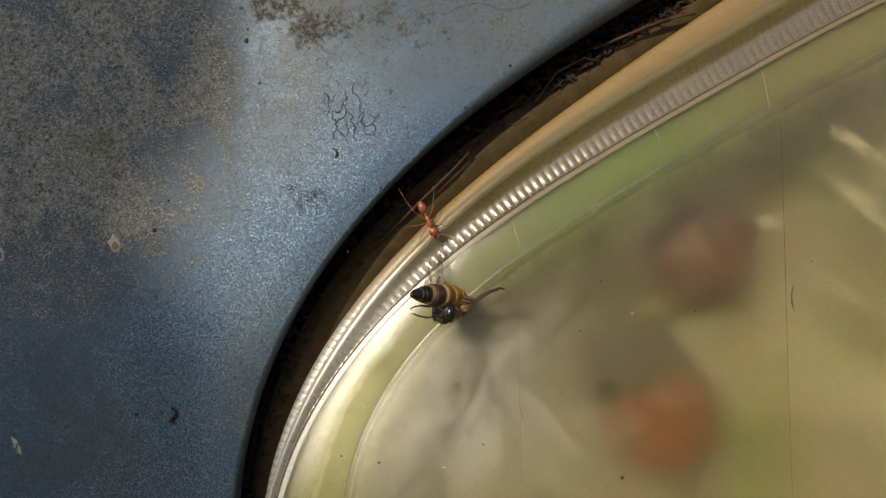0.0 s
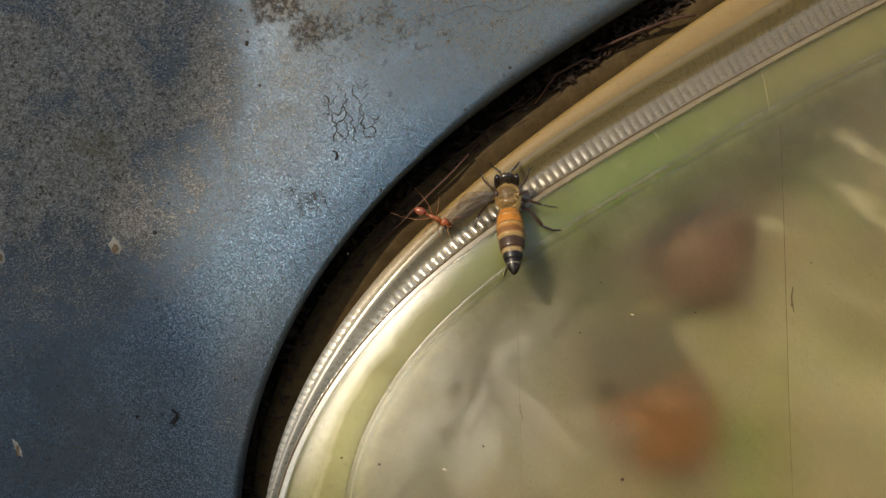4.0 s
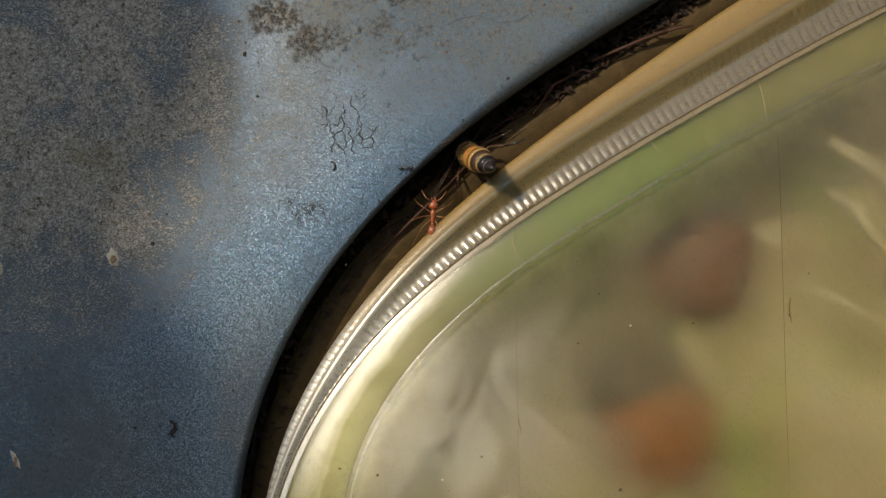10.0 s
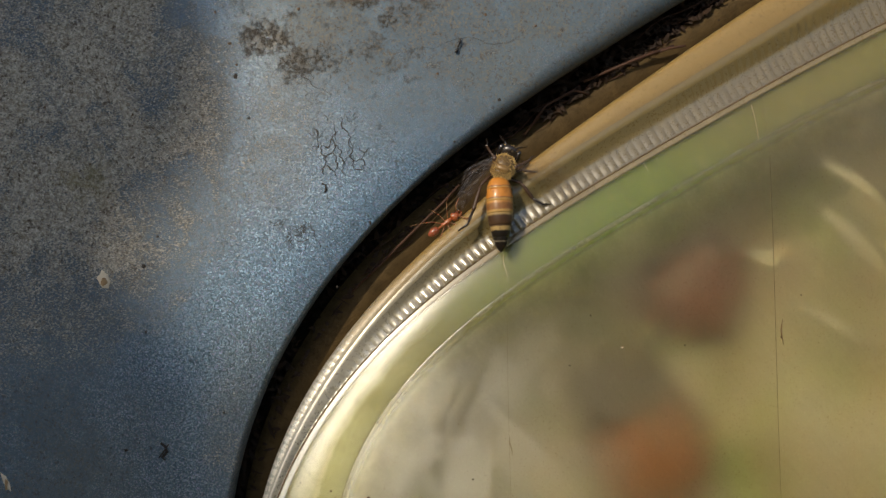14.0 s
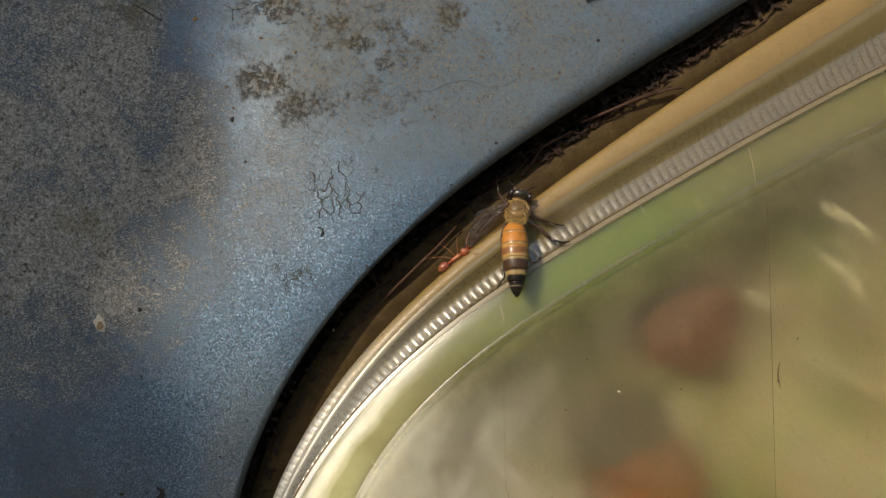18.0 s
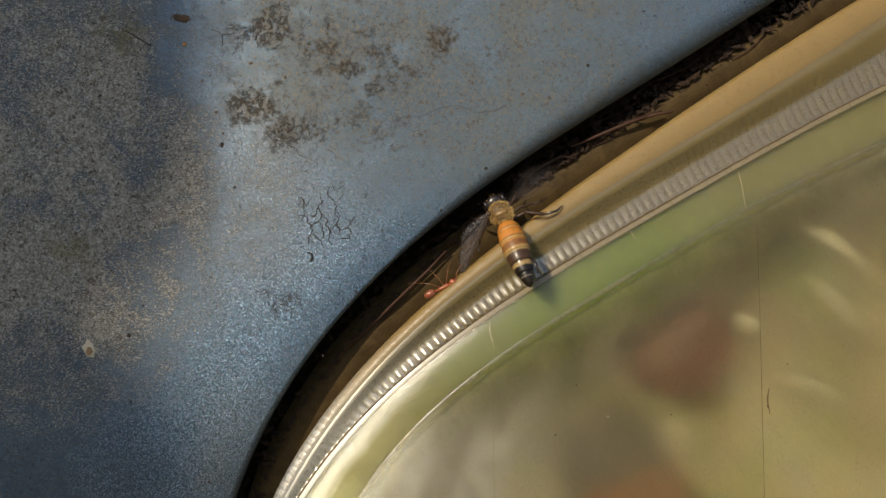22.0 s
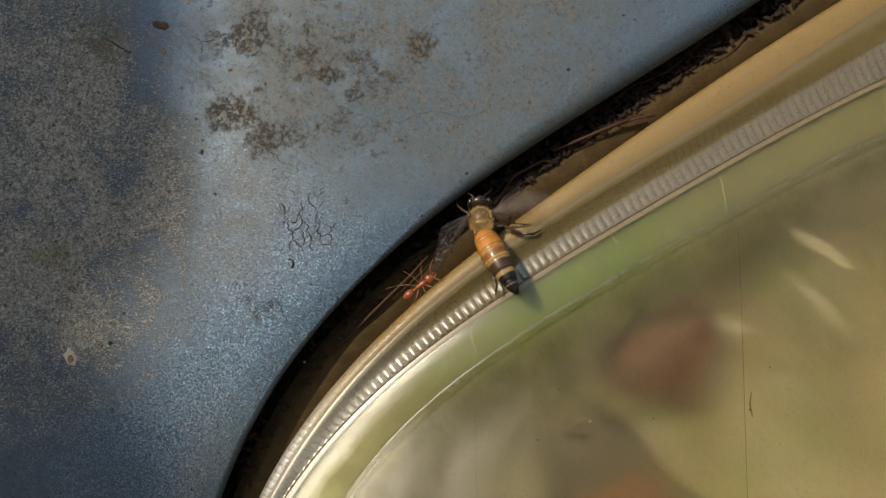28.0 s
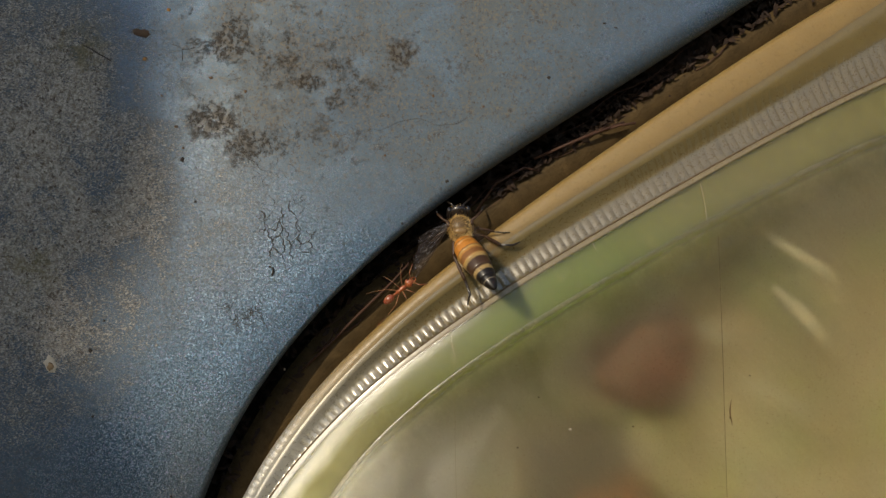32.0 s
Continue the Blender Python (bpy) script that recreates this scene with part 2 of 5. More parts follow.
def make_lens(name, haze_amount, rough, lo, hi, shine=(0.16, 0.3), blurred=True, worn_or_lit=None, edged=False):
    """Weathered clear polycarbonate: partly see-through, partly hazed, with dust."""
    p = Mat(name)
    n = p.noise(60, 5, 0.65, 0.8)
    fine = p.noise(2600, 4, 0.75)
    dust = p.math("MAXIMUM", p.ramp(fine, 0.58, 0.70), p.ramp(p.noise(950, 5, 0.8), 0.62, 0.68))
    soil = p.ramp(p.noise(1250, 5, 0.82), 0.61, 0.68)
    wipe = p.noise(900, 4, 0.7, 0.2, p.stretch(42, 1.6, 0.1))
    haze_c = p.mix(n, lo, hi)
    haze_c = p.mix(p.math("MULTIPLY", dust, 0.7), haze_c, (0.80, 0.74, 0.60))
    haze_c = p.mix(p.math("MULTIPLY", soil, 0.7), haze_c, (0.16, 0.10, 0.05))
    bump = p.node("ShaderNodeBump", Strength=0.3, Distance=0.0001, Height=fine).outputs[0]
    front = p.shader("ShaderNodeSubsurfaceScattering", Color=haze_c, Normal=bump, Scale=0.004, Radius=(1.0, 0.95, 0.8))
    front.node.falloff = "BURLEY"
    through_light = p.shader("ShaderNodeBsdfTranslucent", Color=(0.97, 0.93, 0.78))
    haze = p.blend(0.5, front, through_light)
    clear = p.shader("ShaderNodeBsdfRefraction", Color=(0.98, 0.96, 0.86), Roughness=rough, IOR=1.35)
    if not blurred:
        clear = p.shader("ShaderNodeBsdfTransparent", Color=(0.96, 0.95, 0.90))
    wear = p.math("ADD", p.math("MULTIPLY", p.ramp(n, 0.3, 0.7), 0.22), haze_amount - 0.15)
    wear = p.math("ADD", wear, p.ramp(wipe, 0.35, 0.7, -0.02, 0.05))
    wear = p.math("ADD", wear, p.math("MULTIPLY", p.math("MAXIMUM", dust, soil), 0.12))
    if worn_or_lit:
        # sun scatter at the lower left, painted as paler and denser haze
        sun_haze = p.math("MULTIPLY", p.near(*worn_or_lit), p.ramp(n, 0.25, 0.65, 0.5, 1.0))
        wear = p.math("ADD", wear, p.math("MULTIPLY", sun_haze, 0.42))
        haze_c = p.mix(sun_haze, haze_c, (0.78, 0.75, 0.64))
        p.put(front.node.inputs["Color"], haze_c)
    inner = p.blend(wear, clear, haze)
    if edged:
        across = p.node("ShaderNodeSeparateXYZ", Vector=p.node("ShaderNodeTexCoord").outputs["UV"]).outputs[1]
        across = p.math("ADD", across, p.math("MULTIPLY", p.math("SUBTRACT", p.noise(120, 5, 0.65), 0.5), 0.16))
        open_edge = p.blend(0.14, p.shader("ShaderNodeBsdfTransparent", Color=(0.96, 0.95, 0.90)), haze)
        inner = p.blend(p.ramp(across, 0.05, 0.30, 1.0, 0.0), inner, open_edge)
    gloss = p.shader("ShaderNodeBsdfGlossy", Color=(1, 1, 1), Roughness=p.ramp(fine, 0.3, 0.7, shine[0], shine[1]), Normal=bump)
    fr = p.node("ShaderNodeFresnel", IOR=1.5).outputs[0]
    crust = p.math("MULTIPLY", p.ramp(p.noise(3300, 4, 0.8), 0.57, 0.68), p.ramp(p.noise(90, 4, 0.7), 0.35, 0.65, 0.15, 0.6))
    grit = p.shader("ShaderNodeBsdfDiffuse", Color=p.mix(p.noise(800, 2), (0.30, 0.19, 0.10), (0.70, 0.62, 0.46)))
    p.surface(p.blend(crust, p.blend(fr, inner, gloss), grit))
    return p.m


def make_backing():
    """The inside of the lamp: dull reflector, mirrored surroundings painted as colour patches."""
    p = Mat("tinted_reflector")
    a = p.noise(40, 3, 0.55, 1.2)
    b = p.noise(60, 2, 0.5, 2.0)
    # pale, dark, green and brown patches stand in for blurred reflections
    streak = p.noise(130, 3, 0.55, 0.6, p.stretch(30, 1.0, 0.25))
    col = p.mix(p.ramp(a, 0.38, 0.62), (0.36, 0.28, 0.13), (0.68, 0.58, 0.33))
    col = p.mix(p.ramp(streak, 0.52, 0.72, 0, 0.75), col, (0.85, 0.78, 0.52))
    col = p.mix(p.ramp(streak, 0.48, 0.3, 0, 0.6), col, (0.16, 0.14, 0.06))
    col = p.mix(p.ramp(b, 0.5, 0.66, 0, 0.8), col, (0.26, 0.34, 0.06))
    for x, z, rx, rz, k in ((17, -6, 13, 8, 0.95), (56, 12, 10, 9, 0.55), (60, -14, 10, 18, 0.3), (45, -30, 8, 8, 0.5)):
        col = p.mix(p.math("MULTIPLY", p.near(x, z, rx, rz, 1.0), k), col, (0.29, 0.37, 0.08))
    for x, z, rx, rz, k in ((0, -24, 10, 8, 0.5), (44, -14, 8, 10, 0.4), (52, 2, 7, 7, 0.3)):
        col = p.mix(p.math("MULTIPLY", p.near(x, z, rx, rz, 1.0), k), col, (0.33, 0.2, 0.09))
    p.set(Base_Color=col, Roughness=0.5, Metallic=0.0)
    p.bump(a, 0.5, 0.002)
    return p.m


def make_simple(name, a, b, rough=0.5, scale=800, metal=0.0, bump=0.25, coat=0.0, sub=0.0, dist=0.0001):
    p = Mat(name)
    n = p.noise(scale, 4, 0.65)
    p.set(Base_Color=p.mix(n, a, b), Roughness=p.ramp(n, 0.3, 0.7, rough * 0.85, min(1.0, rough * 1.15)), Metallic=metal, Coat_Weight=coat)
    if sub:
        p.set(Subsurface_Weight=sub, Subsurface_Scale=0.0006)
    p.bump(n, bump, dist)
    return p.m


def make_wing(name, amount, shine, lo, hi, crumple=0.0):
    p = Mat(name)
    n = p.noise(900, 2)
    fold = p.node("ShaderNodeBump", Strength=crumple, Distance=0.0003, Height=p.noise(1300, 4, 0.6, 0.8)).outputs[0]
    tr = p.shader("ShaderNodeBsdfTransparent", Color=(0.97, 0.95, 0.91))
    film = p.shader("ShaderNodeBsdfDiffuse", Color=p.mix(n, lo, hi), Normal=fold)
    gl = p.shader("ShaderNodeBsdfGlossy", Color=(0.84, 0.85, 1.0), Roughness=0.35, Normal=fold)
    p.surface(p.blend(shine, p.blend(amount, tr, film), gl))
    return p.m


PAINT = make_paint()
# rim, ribs and slope: glare on the lower bend is put into the colour
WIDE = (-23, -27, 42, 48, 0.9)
RIM = make_plastic("yellowed_plastic", (0.188, 0.118, 0.035), (0.248, 0.163, 0.053), 0.5, 0.14, 0.1, glare_col=(0.40, 0.38, 0.32), coat_rough=0.3, glare_metal=0.35)
RIB = make_plastic("rib_plastic", (0.142, 0.104, 0.041), (0.195, 0.144, 0.060), 0.3, 1.0, 0.02, coat_rough=0.17, glare_col=(0.66, 0.61, 0.51), zone=WIDE, glare_metal=0.45)
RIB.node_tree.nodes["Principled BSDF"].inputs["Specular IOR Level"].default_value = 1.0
SLOPE = make_plastic("grey_plastic", (0.142, 0.103, 0.039), (0.195, 0.144, 0.057), 0.34, 0.35, glare_col=(0.74, 0.69, 0.58), zone=WIDE, glare_metal=0.5)
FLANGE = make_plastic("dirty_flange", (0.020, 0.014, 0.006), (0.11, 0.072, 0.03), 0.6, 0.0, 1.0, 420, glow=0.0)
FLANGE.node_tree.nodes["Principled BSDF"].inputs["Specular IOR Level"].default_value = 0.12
LENS = make_lens("hazy_lens", 0.26, 0.64, (0.37, 0.305, 0.18), (0.55, 0.465, 0.285), worn_or_lit=(-1, -23, 32, 29, 0.85), edged=True)
# the bevel's haze is tinted green for mirrored foliage
BEVEL = make_lens("clear_bevel", 0.12, 0.28, (0.25, 0.28, 0.06), (0.36, 0.36, 0.13), (0.17, 0.26), blurred=False)
BACKING = make_backing()


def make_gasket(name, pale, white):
    """Seal added under the bevel: mirrored foliage painted green, lower-bend glare painted pale."""
    p = Mat(name)
    n = p.noise(60, 4, 0.6, 0.6)
    f = p.noise(420, 5, 0.7)
    col = p.mix(n, (0.138, 0.126, 0.030), (0.215, 0.183, 0.060))
    # foliage mirrored in the bevel, painted as green
    green_mirror = p.math("MULTIPLY", p.near(18, 8, 42, 26, 0.9), p.ramp(n, 0.3, 0.6, 0.5, 0.85))
    col = p.mix(green_mirror, col, (0.118, 0.172, 0.002))
    col = p.mix(p.ramp(f, 0.5, 0.75, 0, 0.4), col, (0.30, 0.27, 0.12))
    # sun glare at the lower bend, painted pale, white next to the seam
    paled = p.math("MULTIPLY", p.near(-22, -33, 38, 38, 0.7), p.ramp(p.noise(140, 4), 0.3, 0.6, 0.5, 0.8))
    col = p.mix(paled, col, pale)
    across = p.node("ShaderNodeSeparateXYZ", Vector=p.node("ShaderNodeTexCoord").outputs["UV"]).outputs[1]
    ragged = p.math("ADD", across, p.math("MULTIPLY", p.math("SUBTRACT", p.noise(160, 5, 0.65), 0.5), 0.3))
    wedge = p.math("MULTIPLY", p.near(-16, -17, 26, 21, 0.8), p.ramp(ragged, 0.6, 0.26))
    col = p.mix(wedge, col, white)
    col = p.mix(p.math("MULTIPLY", p.math("MULTIPLY", paled, p.ramp(ragged, 0.44, 0.50)), p.ramp(ragged, 0.58, 0.51, 0, 0.5)), col, (0.72, 0.68, 0.48))
    p.b.subsurface_method = "BURLEY"
    p.set(Base_Color=col, Roughness=0.4, Subsurface_Weight=1.0, Subsurface_Radius=(1.0, 0.9, 0.45), Subsurface_Scale=0.0045)
    p.bump(n, 0.3, 0.0003)
    return p.m


GASKET = make_gasket("reflection_seal", (0.47, 0.47, 0.27), (0.97, 0.96, 0.88))
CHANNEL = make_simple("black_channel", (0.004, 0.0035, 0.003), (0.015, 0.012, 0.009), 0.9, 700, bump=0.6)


# ---- mesh helpers ----
def mesh_object(name, bm, mats, parent=None, smooth=True):
    me = bpy.data.meshes.new(name)
    bm.normal_update()
    bm.to_mesh(me)
    bm.free()
    for m in mats if isinstance(mats, (list, tuple)) else [mats]:
        me.materials.append(m)
    if smooth:
        me.shade_smooth()
    ob = new(name, me)
    if parent:
        ob.parent = parent
    return ob


def part(name, bm, material, parent, label="", smooth=True):
    ob = mesh_object(name, bm, material, parent, smooth)
    return tagged(ob, label) if label else ob


def thing(name, label, category, group="", kind=""):
    return tagged(new(name), label, category, group, kind)


def tube(bm, pts, radii, n=8, mat=0, squash=1.0):
    """A round-ended tube along points (mm); radii in mm, one a point. squash flattens it in local z."""
    P = [Vector(p) * MM for p in pts]
    rings = []
    side = None
    for i, p in enumerate(P):
        w = (P[min(i + 1, len(P) - 1)] - P[max(i - 1, 0)]).normalized()
        if side is None:
            side = w.cross(Vector((0, 0, 1)))
            if side.length < 0.1:
                side = w.cross(Vector((1, 0, 0)))
        side = (side - w * side.dot(w)).normalized()
        up = side.cross(w)
        r = max(radii[i], 0.004) * MM
        rings.append([bm.verts.new(p + side * (math.cos(a) * r) + up * (math.sin(a) * r * squash))
                      for a in (k * math.tau / n for k in range(n))])
    for a, b in zip(rings, rings[1:]):
        for k in range(n):
            bm.faces.new((a[k], a[(k + 1) % n], b[(k + 1) % n], b[k])).material_index = mat
    for ring, flip in ((rings[0], True), (rings[-1], False)):
        f = bm.faces.new(ring if not flip else ring[::-1])
        f.material_index = mat
    return rings


def egg(bm, c, r, seg=16, rings=10, mat=0, taper=0.0):
    """An ellipsoid at c with half axes r (mm); taper narrows its +y end."""
    grid = []
    for i in range(1, rings):
        th = math.pi * i / rings
        y = -math.cos(th)
        k = math.sin(th) * (1 - taper * y)
        grid.append([bm.verts.new((MM * (c[0] + r[0] * k * math.cos(a)), MM * (c[1] + r[1] * y), MM * (c[2] + r[2] * k * math.sin(a))))
                     for a in (j * math.tau / seg for j in range(seg))])
    lo = bm.verts.new((MM * c[0], MM * (c[1] - r[1]), MM * c[2]))
    hi = bm.verts.new((MM * c[0], MM * (c[1] + r[1]), MM * c[2]))
    for a, b in zip(grid, grid[1:]):
        for j in range(seg):
            bm.faces.new((a[(j + 1) % seg], a[j], b[j], b[(j + 1) % seg])).material_index = mat
    for j in range(seg):
        bm.faces.new((grid[0][j], grid[0][(j + 1) % seg], lo)).material_index = mat
        bm.faces.new((grid[-1][(j + 1) % seg], grid[-1][j], hi)).material_index = mat


# ---- the plan of lamp and panel, in mm ----
# Outlines as radii round a centre, by the angle; depth grows away from the eye.
CX, CZ = 70.0, -66.0
EDGE = {
    "panel": (2.572, -15.035, 4.12, 0.407, 106.213),
    "outer": (-3.602, -12.837, 11.09, 0.843, 99.022),
    "crest": (1.972, -11.567, 6.363, 2.506, 97.371),
    "seam": (-4.876, -11.79, 11.237, 6.81, 92.649),
    "face": (-8.232, -14.992, 9.132, 6.985, 86.888),
}
A0, A1 = 86.0, 166.0


def radius(edge, deg):
    def poly(a):
        s = (a - 130) / 40
        r = 0.0
        for c in EDGE[edge]:
            r = r * s + c
        return r
    deg = deg % 360
    if A0 <= deg <= A1:
        return poly(deg)
    u = ((deg - A1) % 360) / (360 - (A1 - A0))
    return poly(A1) + (poly(A0) - poly(A1)) * (0.5 - 0.5 * math.cos(math.pi * u)) - 14 * math.sin(math.pi * u) ** 2


def base_depth(x):
    return -2.3 + 0.05 * max(-120, min(120, x))


def panel_rise(z):
    """The panel falls back gently above the lamp."""
    return 0.0013 * max(0.0, min(z, 120.0) - 18.0) ** 2


def spot(deg, r, d):
    """The place (mm) at an angle, a radius and a depth behind the front plane."""
    x, z = CX + r * math.cos(radians(deg)), CZ + r * math.sin(radians(deg))
    return x, base_depth(x) + d, z


ANGLES = [A0 + i * 0.32 for i in range(int((A1 - A0) / 0.32) + 1)]
ANGLES += [ANGLES[-1] + (360 - (ANGLES[-1] - A0)) * i / 90 for i in range(1, 90)]


def loft(bm, profile, panel=False, mapped=False):
    """Faces through rings; profile: functions of the angle that give radius and depth."""
    rings = []
    for fn in profile:
        ring = []
        for a in ANGLES:
            r, d = fn(a)
            x, y, z = spot(a, r, d)
            if panel:
                y += panel_rise(z)
            ring.append(bm.verts.new((x * MM, y * MM, z * MM)))
        rings.append(ring)
    n = len(ANGLES)
    uv = bm.loops.layers.uv.new("across") if mapped else None
    for k, (p, q) in enumerate(zip(rings, rings[1:])):
        for i in range(n):
            f = bm.faces.new((p[i], p[(i + 1) % n], q[(i + 1) % n], q[i]))
            if mapped:
                for lp, (u, v) in zip(f.loops, ((0, 0), (1, 0), (1, 1), (0, 1))):
                    lp[uv].uv = ((i + u) / n, (k + v) / (len(rings) - 1))
    return rings


def off(edge, dr, d):
    return lambda a: (radius(edge, a) + dr, d)


def between(e1, e2, f, d):
    return lambda a: (radius(e1, a) * (1 - f) + radius(e2, a) * f, d)


# ---- body panel with its opening ----
def lip(deg):
    """How widely the edge of the panel rolls in, in mm."""
    u = max(0.0, min(1.0, (deg % 360 - 112) / 22))
    return 3.2 - 2.75 * u


def build_panel():
    bm = bmesh.new()
    prof = [off("panel", 1.6, 6.0), off("panel", 0.5, 5.2), off("panel", 0.05, 3.6)]
    for k in range(0, 7):
        a = math.radians(90 * k / 6)
        prof.append(lambda t, a=a: (radius("panel", t) + lip(t) * (1 - math.cos(a)), (0.6 + 0.5 * lip(t)) * (1 - math.sin(a))))
    r = 3.2
    while r < 95:
        r += 1.6 if r < 12 else 2.6
        prof.append(off("panel", r, 0.0))
    for r in (110, 140, 190, 260):
        prof.append(off("panel", r, 0.0))
    prof.append(off("panel", 262, 1.2))
    prof.append(off("panel", 258, 2.4))
    loft(bm, prof, panel=True)
    ob = mesh_object("body_panel", bm, PAINT)
    return tagged(ob, "weathered blue metallic painted panel with sandy grime", "panel", kind="structure")


panel = build_panel()


# ---- lamp ----
def inside_gap(more, d):
    """A ring in the gap: nearer to the panel on the lower bend."""
    def fn(a):
        u = max(0.0, min(1.0, (a % 360 - 118) / 24))
        f = 0.56 + 0.22 * u + more
        return radius("outer", a) * (1 - f) + radius("panel", a) * f, d
    return fn


DARKLINE = make_plastic("brown_line", (0.16, 0.09, 0.035), (0.22, 0.14, 0.06), 0.4, 0.3)


# the slope inside the rim, as shares of its width with depths and the ribs' heights:
# a trough above, a rounded shoulder on the lower bend
SHARES = (0.06, 0.12, 0.2, 0.3, 0.4, 0.5, 0.6, 0.68, 0.74, 0.8, 0.88, 0.95, 0.985)
TROUGH = (-0.05, -0.09, 0.0, 0.22, 0.48, 0.66, 0.65, 0.57, 0.50, 0.42, 0.30, 0.21, 0.18)
SHOULDER = (-0.05, -0.10, -0.13, -0.11, -0.05, 0.04, 0.14, 0.22, 0.28, 0.32, 0.34, 0.28, 0.19)
TROUGH_RISE = (0.0, 0.0, 0.006, 0.01, 0.014, 0.022, 0.055, 0.092, 0.12, 0.148, 0.18, 0.165, 0.07)
SHOULDER_RISE = (0.0, 0.0, 0.015, 0.035, 0.06, 0.085, 0.11, 0.125, 0.13, 0.13, 0.12, 0.08, 0.03)


def bend(deg):
    """0 along the top, 1 on the lower bend."""
    u = max(0.0, min(1.0, (deg % 360 - 137) / 13))
    return u * u * (3 - 2 * u)


def slope_ring(i):
    def fn(a):
        f, v = SHARES[i], bend(a)
        return radius("crest", a) * (1 - f) + radius("seam", a) * f, TROUGH[i] * (1 - v) + SHOULDER[i] * v
    return fn


def build_lamp():
    lamp = thing("headlamp", "old headlamp with yellowed hazy plastic lens and ribbed rim", "headlamp")
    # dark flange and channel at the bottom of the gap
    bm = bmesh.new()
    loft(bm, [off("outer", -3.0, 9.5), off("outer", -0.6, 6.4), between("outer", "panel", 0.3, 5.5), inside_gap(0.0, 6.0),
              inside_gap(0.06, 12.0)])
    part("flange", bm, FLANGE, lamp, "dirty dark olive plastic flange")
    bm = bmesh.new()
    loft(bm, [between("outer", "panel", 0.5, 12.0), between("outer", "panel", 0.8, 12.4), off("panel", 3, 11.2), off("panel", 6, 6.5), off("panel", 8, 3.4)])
    part("channel", bm, CHANNEL, lamp, "black channel under the gap")
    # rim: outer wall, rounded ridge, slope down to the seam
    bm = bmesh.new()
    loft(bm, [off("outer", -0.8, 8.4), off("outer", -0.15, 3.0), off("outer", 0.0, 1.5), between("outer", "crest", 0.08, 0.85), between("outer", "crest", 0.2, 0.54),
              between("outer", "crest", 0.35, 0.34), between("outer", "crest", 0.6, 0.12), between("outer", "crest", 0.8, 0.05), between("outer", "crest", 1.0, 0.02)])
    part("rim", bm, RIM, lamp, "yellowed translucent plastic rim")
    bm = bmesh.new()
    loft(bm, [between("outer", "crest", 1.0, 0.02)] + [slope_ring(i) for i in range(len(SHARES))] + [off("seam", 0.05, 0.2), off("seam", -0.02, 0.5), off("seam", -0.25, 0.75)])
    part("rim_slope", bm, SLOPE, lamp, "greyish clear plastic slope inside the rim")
    bm = bmesh.new()
    loft(bm, [off("seam", 0.12, 0.30), off("seam", 0.08, 0.15), off("seam", 0.0, 0.13), off("seam", -0.09, 0.16), off("seam", -0.12, 0.3)])
    part("seam_line", bm, DARKLINE, lamp, "thin brown line of glue and dirt")
    bm = bmesh.new()
    loft(bm, [off("seam", -0.06, 0.5), off("seam", -0.1, 0.25), off("seam", -0.2, 0.2), off("seam", -0.45, 0.11), off("seam", -0.7, 0.02), off("seam", -0.84, 0.0), off("seam", -0.9, 0.25)])
    part("glue_band", bm, GLUE, lamp, "tan band of old clear glue")
    # lens: bevel and face, a shell 1.2 mm thick
    bm = bmesh.new()
    loft(bm, [off("seam", -0.02, 1.4), off("seam", -0.08, 0.36), off("seam", -0.2, 0.26), between("seam", "face", 0.08, 0.14), between("seam", "face", 0.16, -0.06), between("seam", "face", 0.3, -0.36), between("seam", "face", 0.45, -0.62),
              between("seam", "face", 0.62, -0.84), between("seam", "face", 0.8, -1.02), between("seam", "face", 1.0, -1.15)])
    part("lens_bevel", bm, BEVEL, lamp, "clear bevelled edge of the lens")
    bm = bmesh.new()
    loft(bm, [off("face", 0.3, -1.08), off("face", 0.24, -1.14), off("face", 0.08, -1.17), off("face", -0.1, -1.185), off("face", -0.24, -1.195), off("face", -0.3, -1.16)])
    part("moulding_line", bm, EDGE_LINE, lamp, "pale moulded edge of the lens")
    bm = bmesh.new()
    shell = [between("seam", "face", 1.0, -1.15)]
    for f in (0.985, 0.9, 0.75, 0.5, 0.25, 0.02):
        shell.append(lambda a, f=f: (radius("face", a) * f, -1.22 - 0.5 * (1 - f)))
    loft(bm, shell, mapped=True)
    part("lens", bm, LENS, lamp, "hazy yellowed clear lens")
    # gasket and reflector under the lens, with reflections and glare painted in their colours
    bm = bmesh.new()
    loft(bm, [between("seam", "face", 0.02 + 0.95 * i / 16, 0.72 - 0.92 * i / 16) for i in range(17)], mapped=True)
    part("gasket", bm, GASKET, lamp, "added seal coloured with mirrored green foliage and pale glare")
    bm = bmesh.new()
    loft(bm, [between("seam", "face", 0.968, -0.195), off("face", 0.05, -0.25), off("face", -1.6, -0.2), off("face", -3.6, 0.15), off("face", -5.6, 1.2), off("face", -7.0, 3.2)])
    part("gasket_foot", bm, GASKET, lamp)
    bm = bmesh.new()
    prof = [off("face", 0.3, 3.0), off("face", -2.5, 12.0)]
    for f in (0.9, 0.82, 0.74, 0.66, 0.58, 0.5, 0.42, 0.34, 0.26, 0.15, 0.02):
        prof.append(lambda a, f=f: (radius("face", a) * f, 17.0 + 5 * (1 - f)))
    loft(bm, prof)
    part("reflector", bm, BACKING, lamp, "dull reflector with foliage reflections painted in")
    return lamp


PITCH = 1.13


